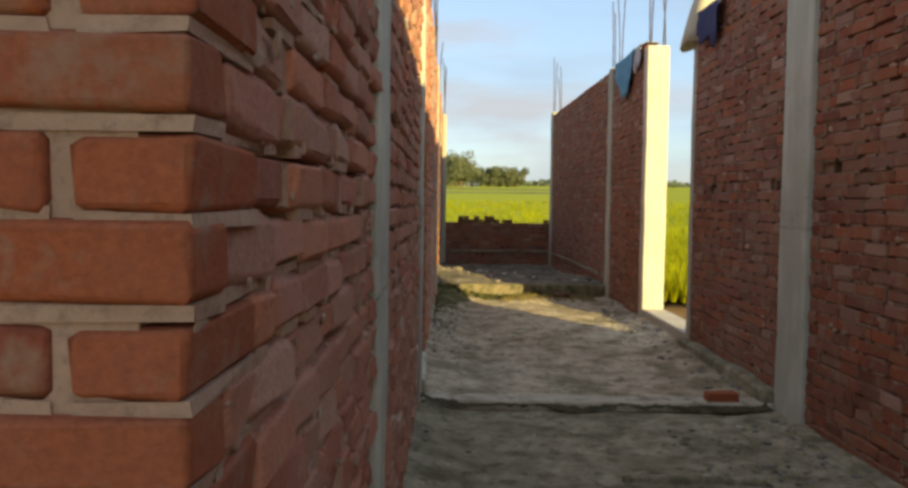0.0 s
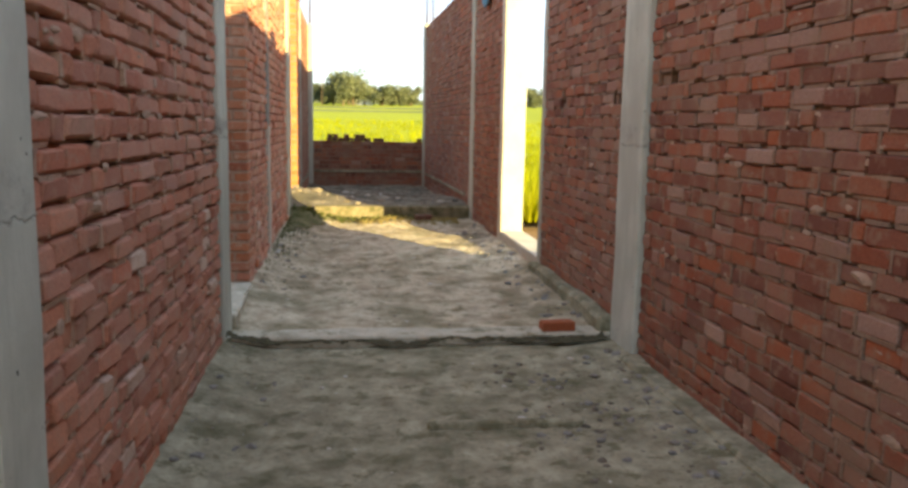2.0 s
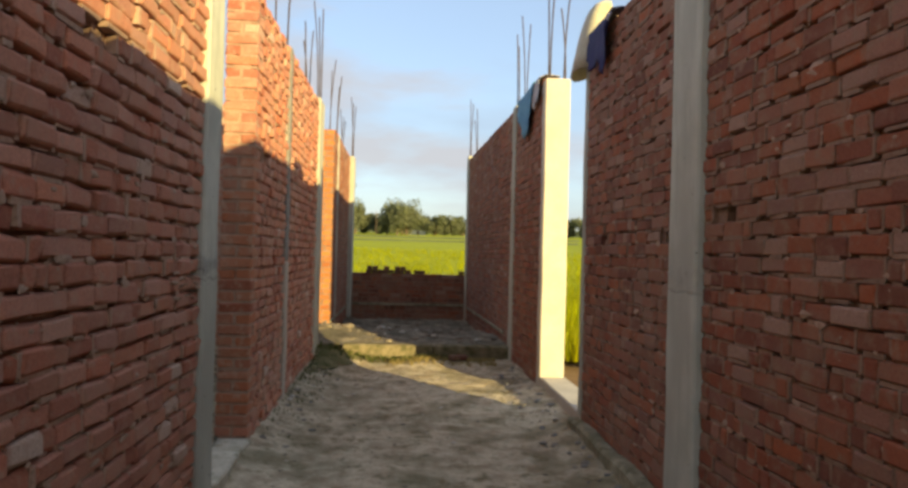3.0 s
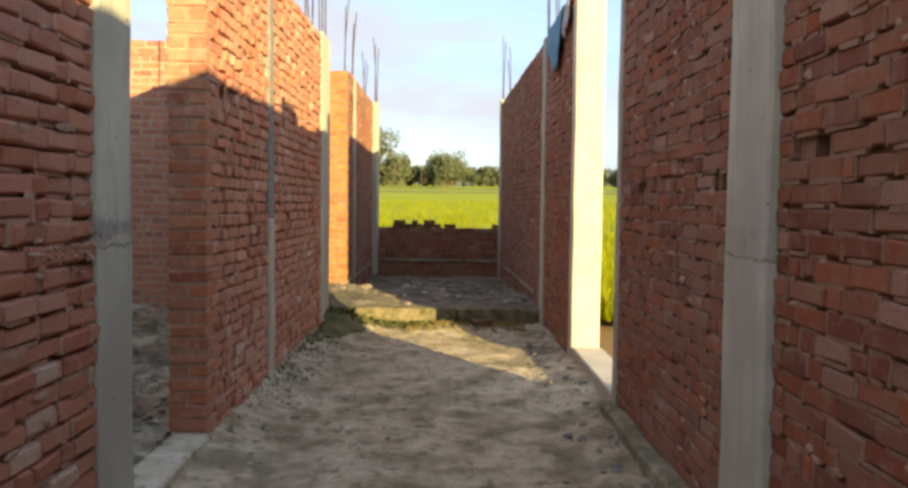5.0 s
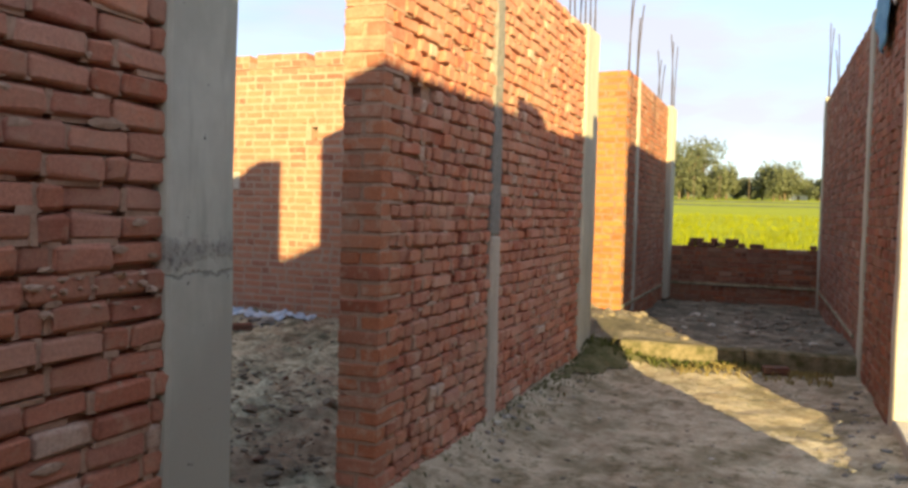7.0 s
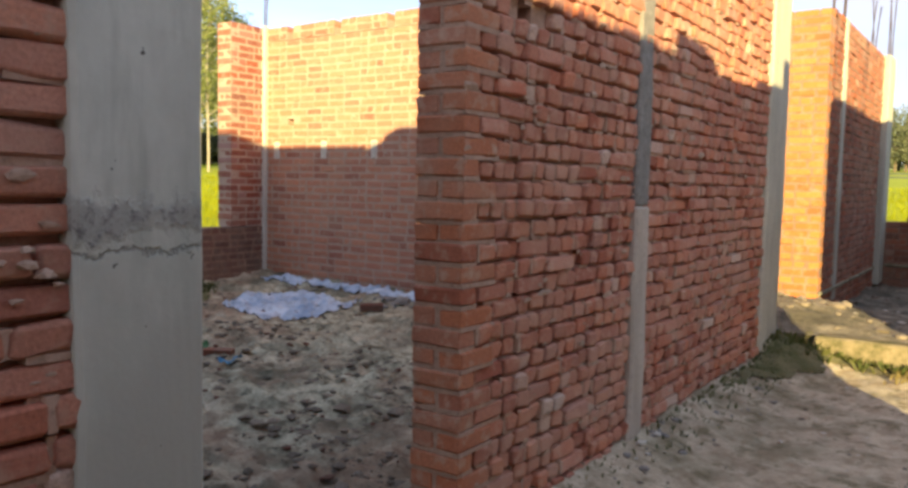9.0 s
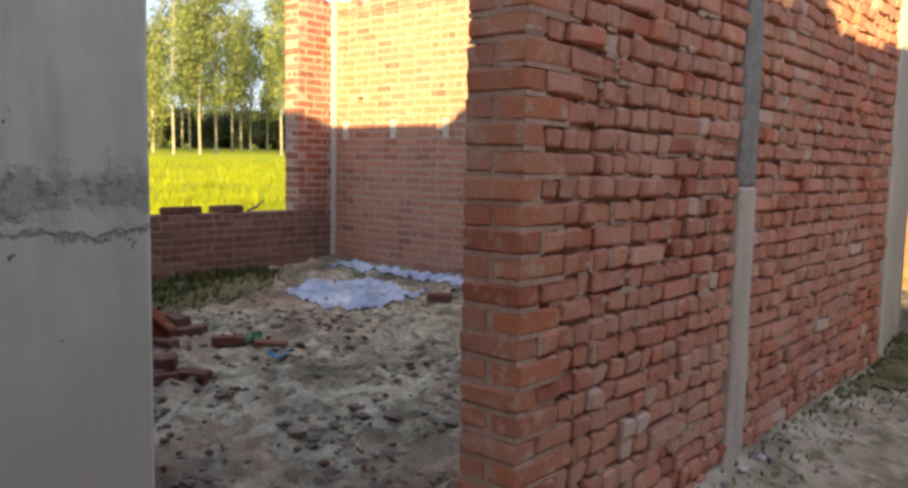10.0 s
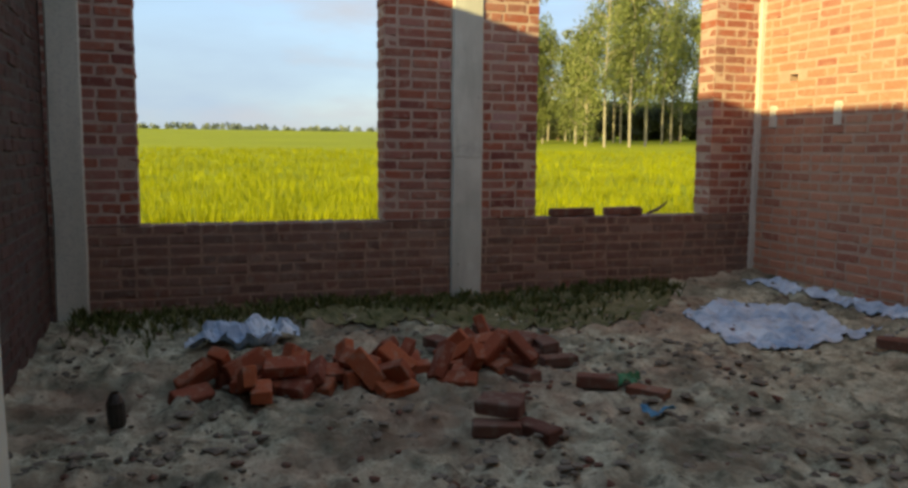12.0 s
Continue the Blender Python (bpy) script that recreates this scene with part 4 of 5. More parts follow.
def bank(name, y, x0, x1, high, label):
    n = 60
    verts, faces = [], []
    for i in range(n + 1):
        x = x0 + (x1 - x0) * i / n
        z = land(x, y) + 0.35
        h = high * (0.8 + 0.4 * noise.noise(Vector((x * 0.2, y, 0))))
        verts += [(x, y - 0.6, z), (x, y - 0.2, z + h), (x, y + 0.2, z + h), (x, y + 0.6, z)]
        if i:
            q = 4 * i
            faces += [(q - 4, q, q + 1, q - 3), (q - 3, q + 1, q + 2, q - 2), (q - 2, q + 2, q + 3, q - 1)]
    return tagged(data_part(name, verts, faces, M_LEAF, smooth=True), label, "field bank", "", "structure")


bank("field_bank", 132.0, -30, 30, 0.35, "low grassy bank between two rice fields")
bank("field_bank", 176.0, -40, 40, 0.45, "low grassy bank between two rice fields")


def pole(az, dist, height):
    x, y, z = spot(az, dist)
    top = new("power_pole")
    bm = bmesh.new()
    tube(bm, [Vector((0, 0, -0.5)), Vector((0, 0, height * 0.5)), Vector((0, 0, height))], [0.10, 0.085, 0.06], 8)
    part("post", bm, M_BARK, top)
    part("crossarm", box((-0.7, -0.05, height - 0.7), (0.7, 0.05, height - 0.58), 0.01), M_STEEL, top)
    top.matrix_basis = pose(x, y, z, 0, 0, 20)
    return tagged(top, "thin grey concrete power pole in the field", "pole", "power poles")


for az, dist in ((3.6, 190), (1.7, 195), (5.3, 205)):
    pole(az, dist, 6.5)
x, y, z = spot(-1.3, 262)
hut = new("field_hut")
part("wall", box((-2.6, -1.5, -0.3), (2.6, 1.5, 1.5), 0.03), M_WHITE, hut)
part("roof", box((-2.9, -1.8, 1.5), (2.9, 1.8, 1.68), 0.04), M_CONCRETE, hut)
part("door", box((-0.4, -1.53, -0.1), (0.4, -1.49, 1.3), 0.01), M_BARK, hut)
hut.matrix_basis = pose(x, y, z + 0.3, 0, 0, 0)
tagged(hut, "small whitewashed hut far across the field", "hut")


# ---- loose bricks ----
def loose_brick(x, y, z, turn=0.0, tilt=0.0, lean=0.0, mat=None, label="", group="", shape=0):
    mat = mat or M_LOOSE
    ob = new("loose_brick", brick_mesh("S", shape, mat))
    ob.matrix_basis = pose(x, y, z, tilt, lean, turn)
    return tagged(ob, label or "single red brick lying on the ground", "brick", group)


HALF = 0.034
loose_brick(1.99, 5.80, 0.088 + HALF, 4, label="red brick lying on the cement step")
# the second one is a dark stone, built from the brick mesh
loose_brick(1.61, 11.5, mid_floor(1.61, 11.5) + HALF, 15, mat=M_DARK_BRICK, label="dark stone beside the platform edge, shaped as a brick", shape=3)
for k, bx in enumerate((0.20, 0.315, 0.43, 0.545, 0.66, 0.775, 0.89, 1.0)):
    ob = loose_brick(bx + 0.01 * math.sin(k * 3), 17.99, 1.09 + 0.036, 90 + 6 * math.sin(k * 2), mat=M_DARK_BRICK, label="brick laid crosswise on the unfinished wall", group="bricks on the low wall", shape=k % 5)
for k, bx in enumerate((0.22, 0.34, 0.57, 0.8, 0.91)):
    loose_brick(bx, 18.0, 1.09 + 0.107, 90, mat=M_DARK_BRICK, label="brick laid crosswise on the unfinished wall", group="bricks on the low wall", shape=k % 5)
loose_brick(1.25, 17.98, 1.126, 3, mat=M_DARK_BRICK, label="brick laid on the unfinished wall", group="bricks on the low wall")
loose_brick(2.12, 17.99, 1.126, 88, mat=M_DARK_BRICK, label="brick laid on the unfinished wall", group="bricks on the low wall", shape=2)
for k, (by, tn) in enumerate(((9.27, 88), (9.45, 93), (9.80, 86), (9.93, 95))):
    loose_brick(-5.95, by, 0.975 + 0.036, tn, mat=M_DARK_BRICK, label="dark brick resting on the window sill", group="bricks on the sill", shape=k)
for k, (bx, by, tn, lift) in enumerate(((-3.36, 7.66, 62, 0), (-2.94, 7.46, 66, 0), (-3.02, 7.50, 50, 0.068), (-2.86, 7.62, 25, 0), (-3.44, 8.25, 60, 0), (-3.27, 8.46, 35, 0), (-3.78, 7.95, 20, 0),
                                       (-3.42, 10.33, 40, 0))):
    loose_brick(bx, by, room_floor(bx, by) + HALF - 0.004 + lift, tn, mat=M_DARK_BRICK, label="dark red brick lying on the soil", group="bricks on the room floor", shape=k % 5)
# the heap of bricks before the windows
rnd = random.Random(5)
heights = {}
for k in range(150):
    t = rnd.uniform(0, 1)
    by = 6.15 + 1.85 * t
    bx = -4.02 + rnd.gauss(0, 0.13) - 0.02 * t
    cell = (round(bx / 0.17), round(by / 0.2))
    lift = heights.get(cell, 0)
    heights[cell] = lift + 1
    if lift > 1:
        continue
    loose_brick(bx, by, room_floor(bx, by) + HALF + 0.055 * lift + (0.03 if lift else 0.0), rnd.uniform(0, 180), rnd.choice((-62, -35, 20, 48, 75, 90)) if lift else rnd.choice((0, 0, 22, 90)), rnd.gauss(0, 30) if lift else 0,
                label="bright red brick in a loose heap", group="heap of bricks", shape=k % 5)
for k in range(16):
    bx, by = -4.25 + rnd.gauss(0, 0.16), 8.15 + rnd.gauss(0, 0.2)
    loose_brick(bx, by, room_floor(bx, by) + HALF + (0.06 if k > 9 else 0), rnd.uniform(0, 180), rnd.gauss(0, 10), 0, M_DARK_BRICK, "dark old brick at the end of the heap", "heap of bricks", k % 5)


# ---- plastic sheets and cloth ----
def crumpled(name, outline, floor, mat, label, category, amp, seed, step=0.028, lift=0.008):
    """A crumpled sheet lying on the floor inside a closed outline."""
    xs, ys = [p[0] for p in outline], [p[1] for p in outline]

    def within(x, y):
        hit, j = False, len(outline) - 1
        for i in range(len(outline)):
            (ax, ay), (bx, by) = outline[i], outline[j]
            if (ay > y) != (by > y) and x < (bx - ax) * (y - ay) / (by - ay) + ax:
                hit = not hit
            j = i
        return hit

    nx, ny = int((max(xs) - min(xs)) / step) + 2, int((max(ys) - min(ys)) / step) + 2
    index, verts, faces = {}, [], []
    for j in range(ny):
        for i in range(nx):
            x, y = min(xs) + i * step, min(ys) + j * step
            wob = 0.09 * noise.noise(Vector((x * 4, y * 4, seed))) + 0.015 * noise.noise(Vector((x * 15, y * 15, seed)))
            if within(x + wob, y - wob):
                ridge = max(0.0, 0.75 - 2.2 * abs(noise.noise(Vector((x * 3.4, y * 3.4, seed))))) * amp + max(0.0, 0.6 - 2.0 * abs(noise.noise(Vector((x * 8, y * 8, seed + 3))))) * amp * 0.7
                index[i, j] = len(verts)
                verts.append((x, y, floor(x, y) + lift + ridge))
    for i, j in list(index):
        if all(q in index for q in ((i + 1, j), (i + 1, j + 1), (i, j + 1))):
            faces.append((index[i, j], index[i + 1, j], index[i + 1, j + 1], index[i, j + 1]))
    ob = data_part(name, verts, faces, mat)
    mod = ob.modifiers.new("thickness", "SOLIDIFY")
    mod.thickness = 0.003
    return tagged(ob, label, category)


crumpled("plastic_sheet", [(-4.93, 9.8), (-5.06, 10.3), (-4.83, 10.57), (-4.4, 10.7), (-3.95, 10.5), (-3.8, 10.76), (-3.74, 10.28), (-3.7, 9.77), (-3.97, 9.57), (-4.55, 9.65)], room_floor, M_TARP, "crumpled white and blue plastic sheet on the soil", "plastic sheet", 0.022, 1)
crumpled("plastic_sheet", [(-5.55, 10.78), (-5.2, 10.86), (-4.7, 10.98), (-4.2, 10.9), (-3.5, 10.92), (-3.0, 11.0), (-3.0, 11.15), (-4.2, 11.18), (-5.45, 11.16)], room_floor, M_TARP, "long pale plastic sheet along the wall foot", "plastic sheet", 0.022, 2)
crumpled("plastic_sheet", [(-4.95, 6.15), (-4.72, 6.1), (-4.75, 6.5), (-4.85, 6.85), (-5.1, 6.9), (-5.2, 6.5)], room_floor, M_TARP, "pale plastic sheet behind the brick heap", "plastic sheet", 0.12, 3)


crumpled("dark_foot_strip", [(-0.19, 5.64), (0.3, 5.66), (0.8, 5.65), (1.3, 5.67), (1.8, 5.64), (2.3, 5.62), (2.3, 5.715), (-0.19, 5.715)], lambda x, y: near_floor(x, y) + 0.03 * max(0.0, (y - 5.64) / 0.07), M_FOOT_STRIP, "dark strip of soil at the foot of the step", "soil", 0.012, 7, 0.012, 0.016)


def hanging(name, x, y0, y1, z_top, drops, mat, label, seed, over=0.2, side=-1):
    """Cloth thrown over a wall top: drops are the lengths hanging down along the wall."""
    n, rows = 16, 12
    verts, faces = [], []
    for i in range(n + 1):
        t = i / n
        k = t * (len(drops) - 1)
        drop = drops[int(k)] + (drops[min(len(drops) - 1, int(k) + 1)] - drops[int(k)]) * (k % 1)
        for j in range(rows + 1):
            s = j / rows
            y = y0 + (y1 - y0) * t + 0.05 * noise.noise(Vector((t * 5, s * 3, seed)))
            fold = 0.05 * noise.noise(Vector((t * 7, s * 1.5, seed + 5)))
            if s < 0.3:
                verts.append((x - side * over * (1 - s / 0.3), y, z_top + 0.025 + 0.4 * abs(fold)))
            else:
                d = (s - 0.3) / 0.7
                verts.append((x + side * (0.03 + abs(fold) * 1.3 * d), y, z_top + 0.02 - drop * d))
    for i in range(n):
        for j in range(rows):
            q = i * (rows + 1) + j
            faces.append((q, q + 1, q + rows + 2, q + rows + 1))
    ob = data_part(name, verts, faces, mat, smooth=True)
    mod = ob.modifiers.new("thickness", "SOLIDIFY")
    mod.thickness = 0.006
    return tagged(ob, label, "cloth")


hanging("grey_rag", 2.345, 10.0, 10.4, 3.47, (0.30, 0.22, 0.34, 0.2), M_RAG, "pale grey rag hanging beside the column top", 6)
hanging("blue_cloth", 2.33, 10.3, 11.45, 3.47, (0.12, 0.42, 0.60, 0.5, 0.34, 0.2), M_BLUE, "faded blue cloth thrown over the wall top", 1)
hanging("navy_cloth", 2.36, 7.05, 7.75, 3.32, (0.05, 0.45, 0.3, 0.35, 0.2), M_NAVY, "dark blue cloth hanging from the wall top", 2)
bm = bmesh.new()
rows = []
for k in range(9):
    t = k / 8
    wide, flare = 0.05 + 0.11 * t ** 0.7, 0.04 * t
    mid = Vector((0.02 - 0.06 * t, -0.10 + 0.24 * t, 0.24 - 0.46 * t * t - 0.08 * t))
    ring = []
    for i in range(20):
        a = 2 * math.pi * i / 20
        crease = 1.0 + 0.22 * noise.noise(Vector((math.cos(a) * 1.7, math.sin(a) * 1.7, t * 1.4)))
        ring.append(bm.verts.new(mid + Vector((math.cos(a) * wide * crease, math.sin(a) * (wide + flare) * crease, 0.03 * math.sin(2 * a) * t))))
    rows.append(ring)
for lo, hi in zip(rows, rows[1:]):
    for i in range(20):
        bm.faces.new((lo[i], hi[i], hi[(i + 1) % 20], lo[(i + 1) % 20]))
bm.faces.new(rows[0])
bmesh.ops.recalc_face_normals(bm, faces=bm.faces[:])
sack = part("cement_sack", bm, M_SACK)
sack.data.polygons.foreach_set("use_smooth", [True] * len(sack.data.polygons))
sack_wall = sack.modifiers.new("thickness", "SOLIDIFY")
sack_wall.thickness = 0.006
sack.matrix_basis = pose(2.44, 7.84, 3.36, 0, 0, 0)
tagged(sack, "pale woven sack slumped over the wall end", "sack")

def moss(outline, floor, seed, label):
    return crumpled("moss_patch", outline, floor, M_MOSSY, label, "moss", 0.02, seed, 0.04, 0.004)


moss([(-5.83, 6.3), (-5.45, 6.5), (-5.2, 7.2), (-5.0, 7.9), (-4.75, 8.6), (-4.8, 9.3), (-5.15, 9.9), (-5.5, 10.1), (-5.83, 10.3)], room_floor, 21, "patch of low green moss along the wall foot")
moss([(-0.19, 10.2), (-0.05, 10.6), (0.15, 11.2), (0.35, 11.6), (0.5, 11.8), (-0.19, 11.9)], mid_floor, 23, "patch of low green moss beside the wall")
moss([(0.2, 11.66), (0.9, 11.58), (1.4, 11.62), (1.5, 11.8), (0.2, 11.8)], mid_floor, 25, "patch of low green moss before the platform")

bm = bmesh.new()
tube(bm, [Vector((0, 0, 0)), Vector((0, 0, 0.02)), Vector((0, 0, 0.12)), Vector((0, 0, 0.145)), Vector((0, 0, 0.165))], [0.035, 0.042, 0.042, 0.03, 0.02], 12)
bottle = part("bottle", bm, M_DARK_GLAZE)
bottle.matrix_basis = pose(-3.6, 5.82, room_floor(-3.6, 5.82) - 0.01, 3, 2, 0)
tagged(bottle, "dark bottle standing on the soil", "bottle")
crumpled("plastic_scrap", [(-3.55, 8.32), (-3.45, 8.3), (-3.38, 8.5), (-3.5, 8.55)], room_floor, M_GREEN, "scrap of green plastic on the soil", "plastic scrap", 0.05, 6, 0.02)
crumpled("plastic_scrap", [(-3.02, 8.22), (-2.9, 8.25), (-2.92, 8.45), (-3.02, 8.42)], room_floor, M_BLUE, "scrap of blue plastic on the soil", "plastic scrap", 0.04, 7, 0.02)


# ---- rubble, clods and weeds ----
def strew(count, x0, x1, y0, y1, floor, sizes, seed, keep=None):
    rnd = random.Random(seed)
    out = []
    while len(out) < count:
        x, y = rnd.uniform(x0, x1), rnd.uniform(y0, y1)
        if keep and rnd.random() > keep(x, y):
            continue
        r = sizes[0] + (sizes[1] - sizes[0]) * rnd.random() ** 3
        out.append((x, y, floor(x, y) + r * 0.1, r, rnd.uniform(0, 6.28)))
    return out


def patchy(x, y):
    return 0.08 + 0.92 * max(0.0, noise.noise(Vector((x * 0.9, y * 0.9, 2))) * 1.8 + 0.3)


scatter("soil_clods", strew(2700, -5.8, -0.5, 5.4, 11.1, room_floor, (0.004, 0.036), 1, patchy), M_DARKCLOD, None, "dark crumbly clods of soil on the room floor", "soil")
scatter("soil_clods", strew(1100, -5.2, -0.6, 5.5, 9.5, room_floor, (0.010, 0.055), 51, lambda x, y: 1.0 if noise.noise(Vector((x * 1.7, y * 1.7, 5))) > 0.12 else 0.05), M_DARKCLOD, None, "trampled dark lumps of earth on the room floor", "soil", 0.5)
scatter("grey_rubble", strew(46, -3.8, -3.2, 10.5, 10.95, room_floor, (0.025, 0.10), 61), M_SCAR, None, "small heap of broken grey mortar lumps", "rubble", 0.9)
scatter("soil_clods", strew(26, -1.9, -0.7, 7.2, 8.8, room_floor, (0.03, 0.085), 71), M_CLOD, None, "large broken clods of earth inside the doorway", "soil", 0.8)
scatter("brick_chips", strew(520, -5.6, -0.5, 5.5, 11.0, room_floor, (0.006, 0.036), 2), M_DARK_BRICK, None, "small brown brick chips on the room floor", "rubble")
scatter("soil_clods", strew(300, -0.15, 2.3, 6.0, 11.7, mid_floor, (0.003, 0.016), 3, patchy), M_CLOD, None, "small dark clods on the dusty corridor floor", "soil")
scatter("soil_clods", strew(200, -0.1, 2.3, 6.0, 11.6, mid_floor, (0.005, 0.026), 13, lambda x, y: 1.0 if noise.noise(Vector((x * 1.6, y * 1.6, 9))) > 0.12 else 0.04), M_DARKCLOD, None, "flat dark crusts of dirt on the dusty floor", "soil", 0.45)
scatter("pale_rubble", [(-0.12, 8.72, mid_floor(-0.12, 8.72) + 0.012, 0.035, 1.0), (-0.05, 8.64, mid_floor(-0.05, 8.64) + 0.008, 0.022, 2.0), (-0.13, 8.98, mid_floor(-0.13, 8.98) + 0.008, 0.028, 0.3), (-0.08, 8.55, mid_floor(-0.08, 8.55), 0.016, 4.0), (0.0, 8.76, mid_floor(0.0, 8.76), 0.014, 5.0)],
        M_CONCRETE_PALE, None, "pale cement lumps beside the wall foot", "rubble")
scatter("pale_rubble", [(0.55, 15.3, platform_floor(0.55, 15.3) + 0.02, 0.10, 1.0), (0.68, 15.2, platform_floor(0.68, 15.2), 0.06, 2.0), (1.15, 14.2, platform_floor(1.15, 14.2) + 0.01, 0.045, 0.3), (1.35, 13.1, platform_floor(1.35, 13.1) + 0.01, 0.05, 4.0), (1.2, 13.15, platform_floor(1.2, 13.15), 0.03, 5.0)], M_CONCRETE_PALE, None, "pale cement lumps lying on the platform", "rubble")
scatter("dark_clods", strew(130, 1.2, 2.25, 12.6, 16.8, platform_floor, (0.02, 0.085), 31, lambda x, y: 1.0 if noise.noise(Vector((x * 1.3, y * 1.1, 4))) > 0.05 else 0.12), M_DARKCLOD, None, "heaped dark clods along the wall of the platform", "soil", 0.6)
scatter("dark_clods", strew(150, 1.3, 2.28, 3.3, 5.6, near_floor, (0.006, 0.035), 41, lambda x, y: 1.0 if noise.noise(Vector((x * 2.1, y * 1.7, 14))) > 0.0 else 0.05), M_DARKCLOD, None, "dark crumbs of soil on the cement floor", "soil", 0.5)
scatter("rubble", strew(260, 1.75, 2.3, -1.0, 11.6, lambda x, y: near_floor(x, y) if y < 5.7 else mid_floor(x, y), (0.008, 0.045), 4, lambda x, y: ((x - 1.75) / 0.55) ** 2 if y > 5.9 or y < 5.6 else 0), M_SCAR, None, "crumbs of mortar along the wall foot", "rubble")
scatter("rubble", strew(170, -0.18, 0.2, 1.0, 11.6, lambda x, y: near_floor(x, y) if y < 5.7 else mid_floor(x, y), (0.006, 0.035), 5, lambda x, y: 0 if 5.6 < y < 7.2 else 1), M_SCAR, None, "crumbs of mortar along the wall foot", "rubble")
scatter("rubble", strew(420, -1.0, 2.2, 12.1, 17.6, platform_floor, (0.01, 0.09), 6, patchy), M_CLOD, None, "lumps of rubble and earth on the platform", "rubble")
scatter("pale_rubble", strew(12, 0.0, 2.0, 12.4, 15.5, platform_floor, (0.02, 0.09), 7), M_CONCRETE_PALE, None, "pale cement lumps on the platform", "rubble")
scatter("cement_chips", strew(90, 0.0, 2.2, 1.0, 11.5, lambda x, y: near_floor(x, y) if y < 5.7 else mid_floor(x, y), (0.006, 0.028), 8, lambda x, y: 0 if 5.6 < y < 6.0 else 1), M_CONCRETE_PALE, None, "pale cement chips on the corridor floor", "rubble")


ridge = part("cement_ridge", box((0.95, 4.24, -0.02), (1.72, 4.285, 0.047), 0.008, 0.012, 8, 3), M_SLAB)
tagged(ridge, "low cement ridge across the corridor floor", "ridge", "", "structure")
# dark crumbs added in place of fine dark cracks
scatter("crack_crumbs", strew(130, 1.45, 2.2, 3.8, 5.0, near_floor, (0.006, 0.03), 18, lambda x, y: 1.0 if noise.noise(Vector((x * 4, y * 4, 1))) > 0.1 else 0.05), M_SCAR, None, "dark crumbs in place of cracks in the floor", "rubble")
bm = bmesh.new()
tube(bm, [Vector((-5.95, 10.12, 0.985)), Vector((-5.94, 10.22, 1.02)), Vector((-5.95, 10.33, 1.09))], [0.012, 0.016, 0.006], 6)
tagged(part("stick", bm, M_BARK), "short dark stick on the window sill", "stick")


def weeds(name, count, place, label, seed, tall=(0.06, 0.2), mat=None):
    rnd = random.Random(seed)
    verts, faces = [], []
    for _ in range(count):
        x, y, z = place(rnd)
        for k in range(5):
            t, hgt = rnd.uniform(0, 6.28), rnd.uniform(*tall)
            lean, w = hgt * rnd.uniform(0.2, 0.8), hgt * rnd.uniform(0.06, 0.14)
            c, s = math.cos(t), math.sin(t)
            q = len(verts)
            verts += [(x - s * w, y + c * w, z - 0.01), (x + s * w, y - c * w, z - 0.01), (x + c * lean * 0.5 + s * w * 0.7, y + s * lean * 0.5 - c * w * 0.7, z + hgt * 0.7), (x + c * lean, y + s * lean, z + hgt)]
            faces += [(q, q + 1, q + 2), (q, q + 2, q + 3)]
    return tagged(data_part(name, verts, faces, mat or M_GRASS), label, "weeds", "", "stuff")


def west_strip(r):
    y = r.uniform(5.4, 10.2)
    x = -5.83 + min(1.3, abs(r.gauss(0, 0.34))) * (0.75 + 0.35 * math.sin(y * 2.3) + 0.2 * math.sin(y * 5.1))
    return x, y, room_floor(x, y)


def edge_strip(r):
    x = r.uniform(-0.15, 1.6)
    y = 11.78 - 0.22 * r.random() ** 2
    return x, y, mid_floor(x, y)


def wall_strip(r):
    y = r.uniform(7.2, 11.7)
    y = 11.7 - (11.7 - y) * r.random()
    x = -0.18 + 0.28 * r.random() ** 2
    return x, y, mid_floor(x, y)


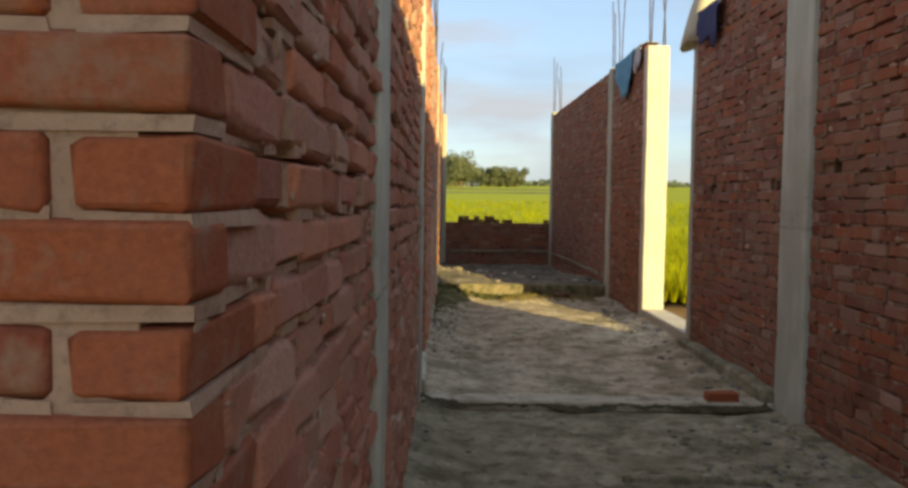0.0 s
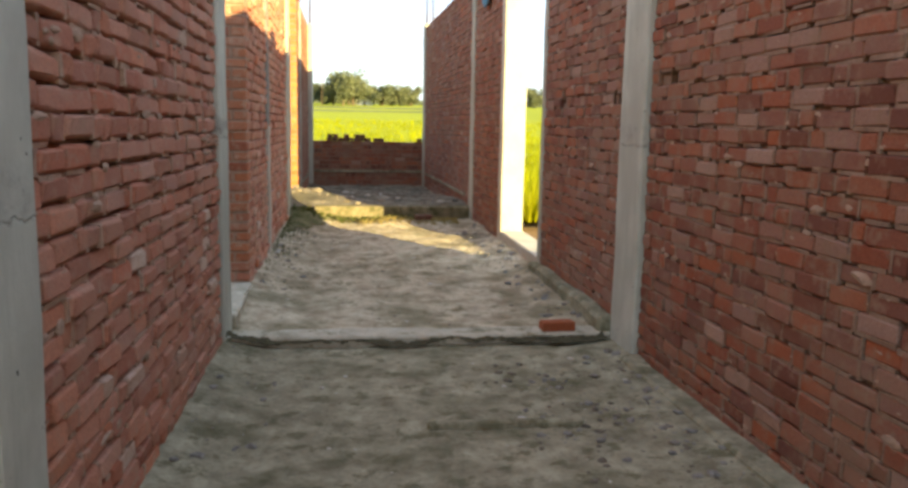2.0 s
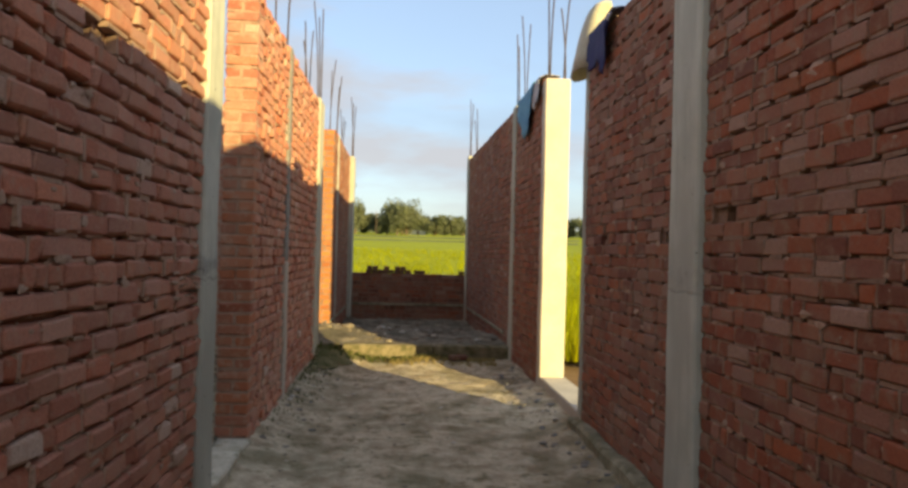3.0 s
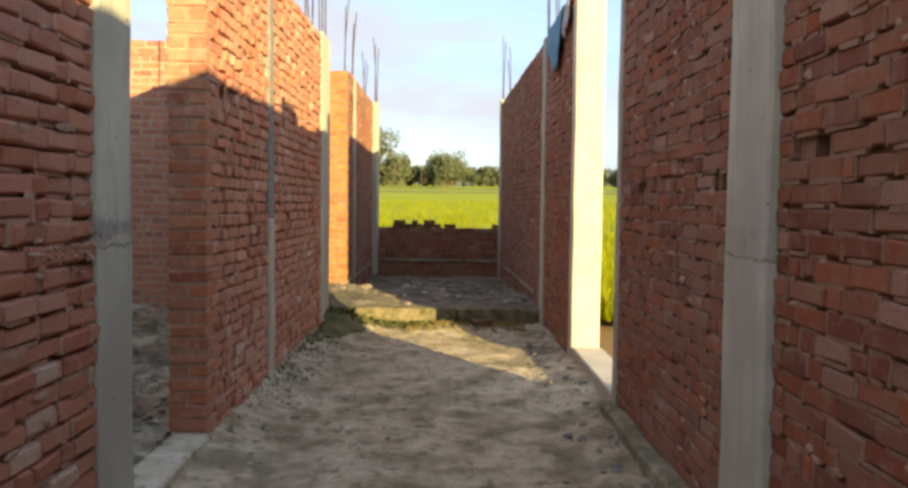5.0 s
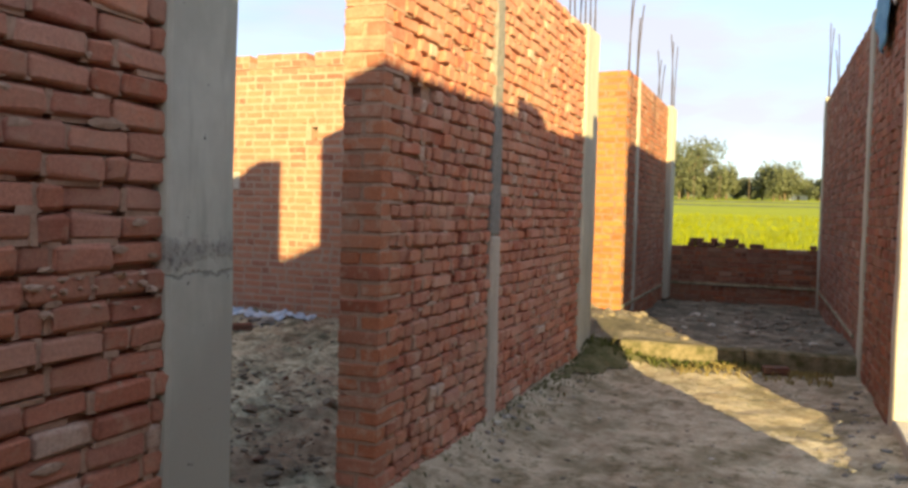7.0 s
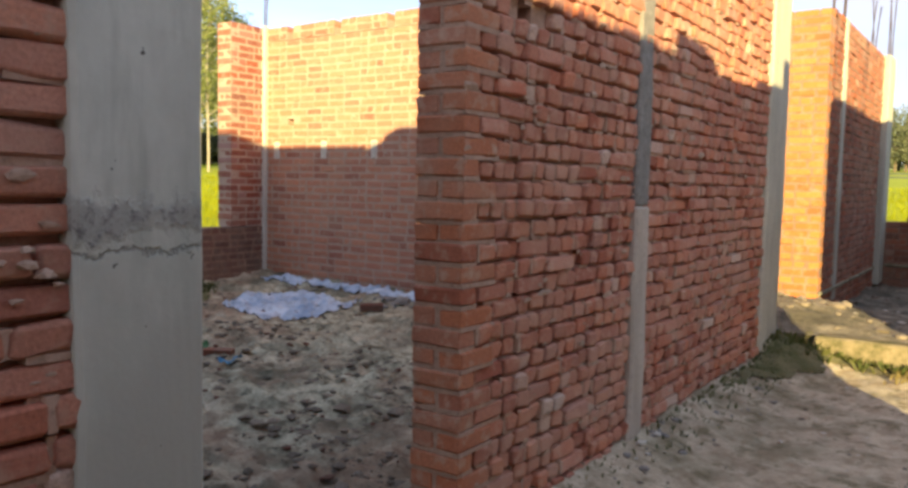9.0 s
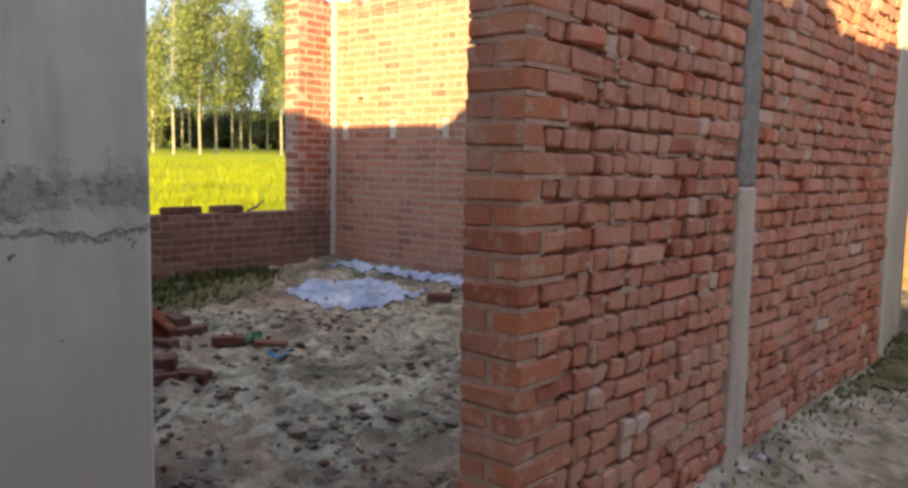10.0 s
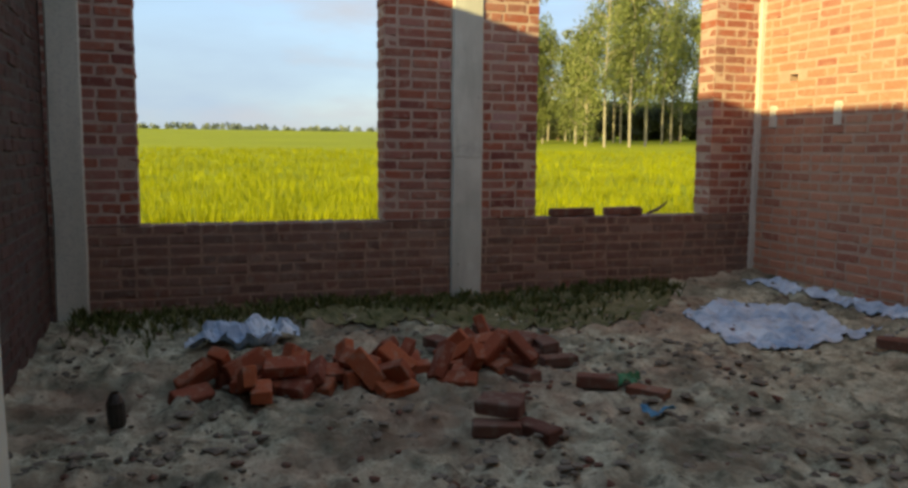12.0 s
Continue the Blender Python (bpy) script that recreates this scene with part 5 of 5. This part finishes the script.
weeds("weeds", 1500, west_strip, "dark green weeds along the wall foot", 1, (0.02, 0.09))
weeds("weeds", 170, edge_strip, "sunlit tufts of grass at the platform edge", 2, (0.03, 0.09))
def spill_strip(r):
    x = r.uniform(0.7, 2.1)
    y = 11.78 - 0.5 * r.random() ** 2
    return x, y, mid_floor(x, y)


weeds("golden_grass", 420, spill_strip, "golden grass tufts on the spilled earth", 4, (0.015, 0.06), M_GOLDEN_GRASS)
weeds("weeds", 420, wall_strip, "low weeds along the brick wall foot", 3, (0.008, 0.035))

def smears(x, side, y0, y1, z0, z1, count, seed, parent_label):
    """Mortar squeezed out of the joints of a rough wall."""
    rnd = random.Random(seed)
    verts, faces, base = [], [], 0
    for k in range(count):
        pts, fcs = CLODS[k % len(CLODS)]
        y, z = rnd.uniform(y0, y1), rnd.uniform(z0, z1)
        r = 0.006 + 0.028 * rnd.random() ** 3
        w = np.stack([pts[:, 2] * r * 0.45 + x - side * 0.004, pts[:, 0] * r * rnd.uniform(0.8, 2.2) + y, pts[:, 1] * r * rnd.uniform(0.5, 1.0) + z], 1)
        verts.append(w)
        faces += [[q + base for q in f] for f in fcs]
        base += len(pts)
    return tagged(data_part("mortar_smears", np.concatenate(verts), faces, M_SMEAR), parent_label, "mortar", "", "stuff")


smears(-0.204, 1, 0.75, 5.6, 0.0, 3.3, 1000, 1, "crumbs of grey mortar squeezed from the wall joints")
lumps = random.Random(31)
scatter("mortar_lumps", [(-0.204, lumps.uniform(5.15, 5.62), 1.33 + lumps.gauss(0, 0.03), lumps.uniform(0.012, 0.034), lumps.uniform(0, 6)) for _ in range(20)], M_SMEAR, None, "rough grey mortar lumps bulging from the wall", "mortar")
smears(-0.204, 1, 7.14, 11.3, 0.1, 3.3, 700, 2, "crumbs of grey mortar squeezed from the wall joints")
smears(2.372, -1, 1.0, 5.25, 0.05, 3.2, 520, 3, "crumbs of grey mortar squeezed from the wall joints")
smears(2.372, -1, 5.75, 7.85, 0.2, 3.2, 300, 4, "crumbs of grey mortar squeezed from the wall joints")

# ---- last of all: single bricks ----
lay_bricks()
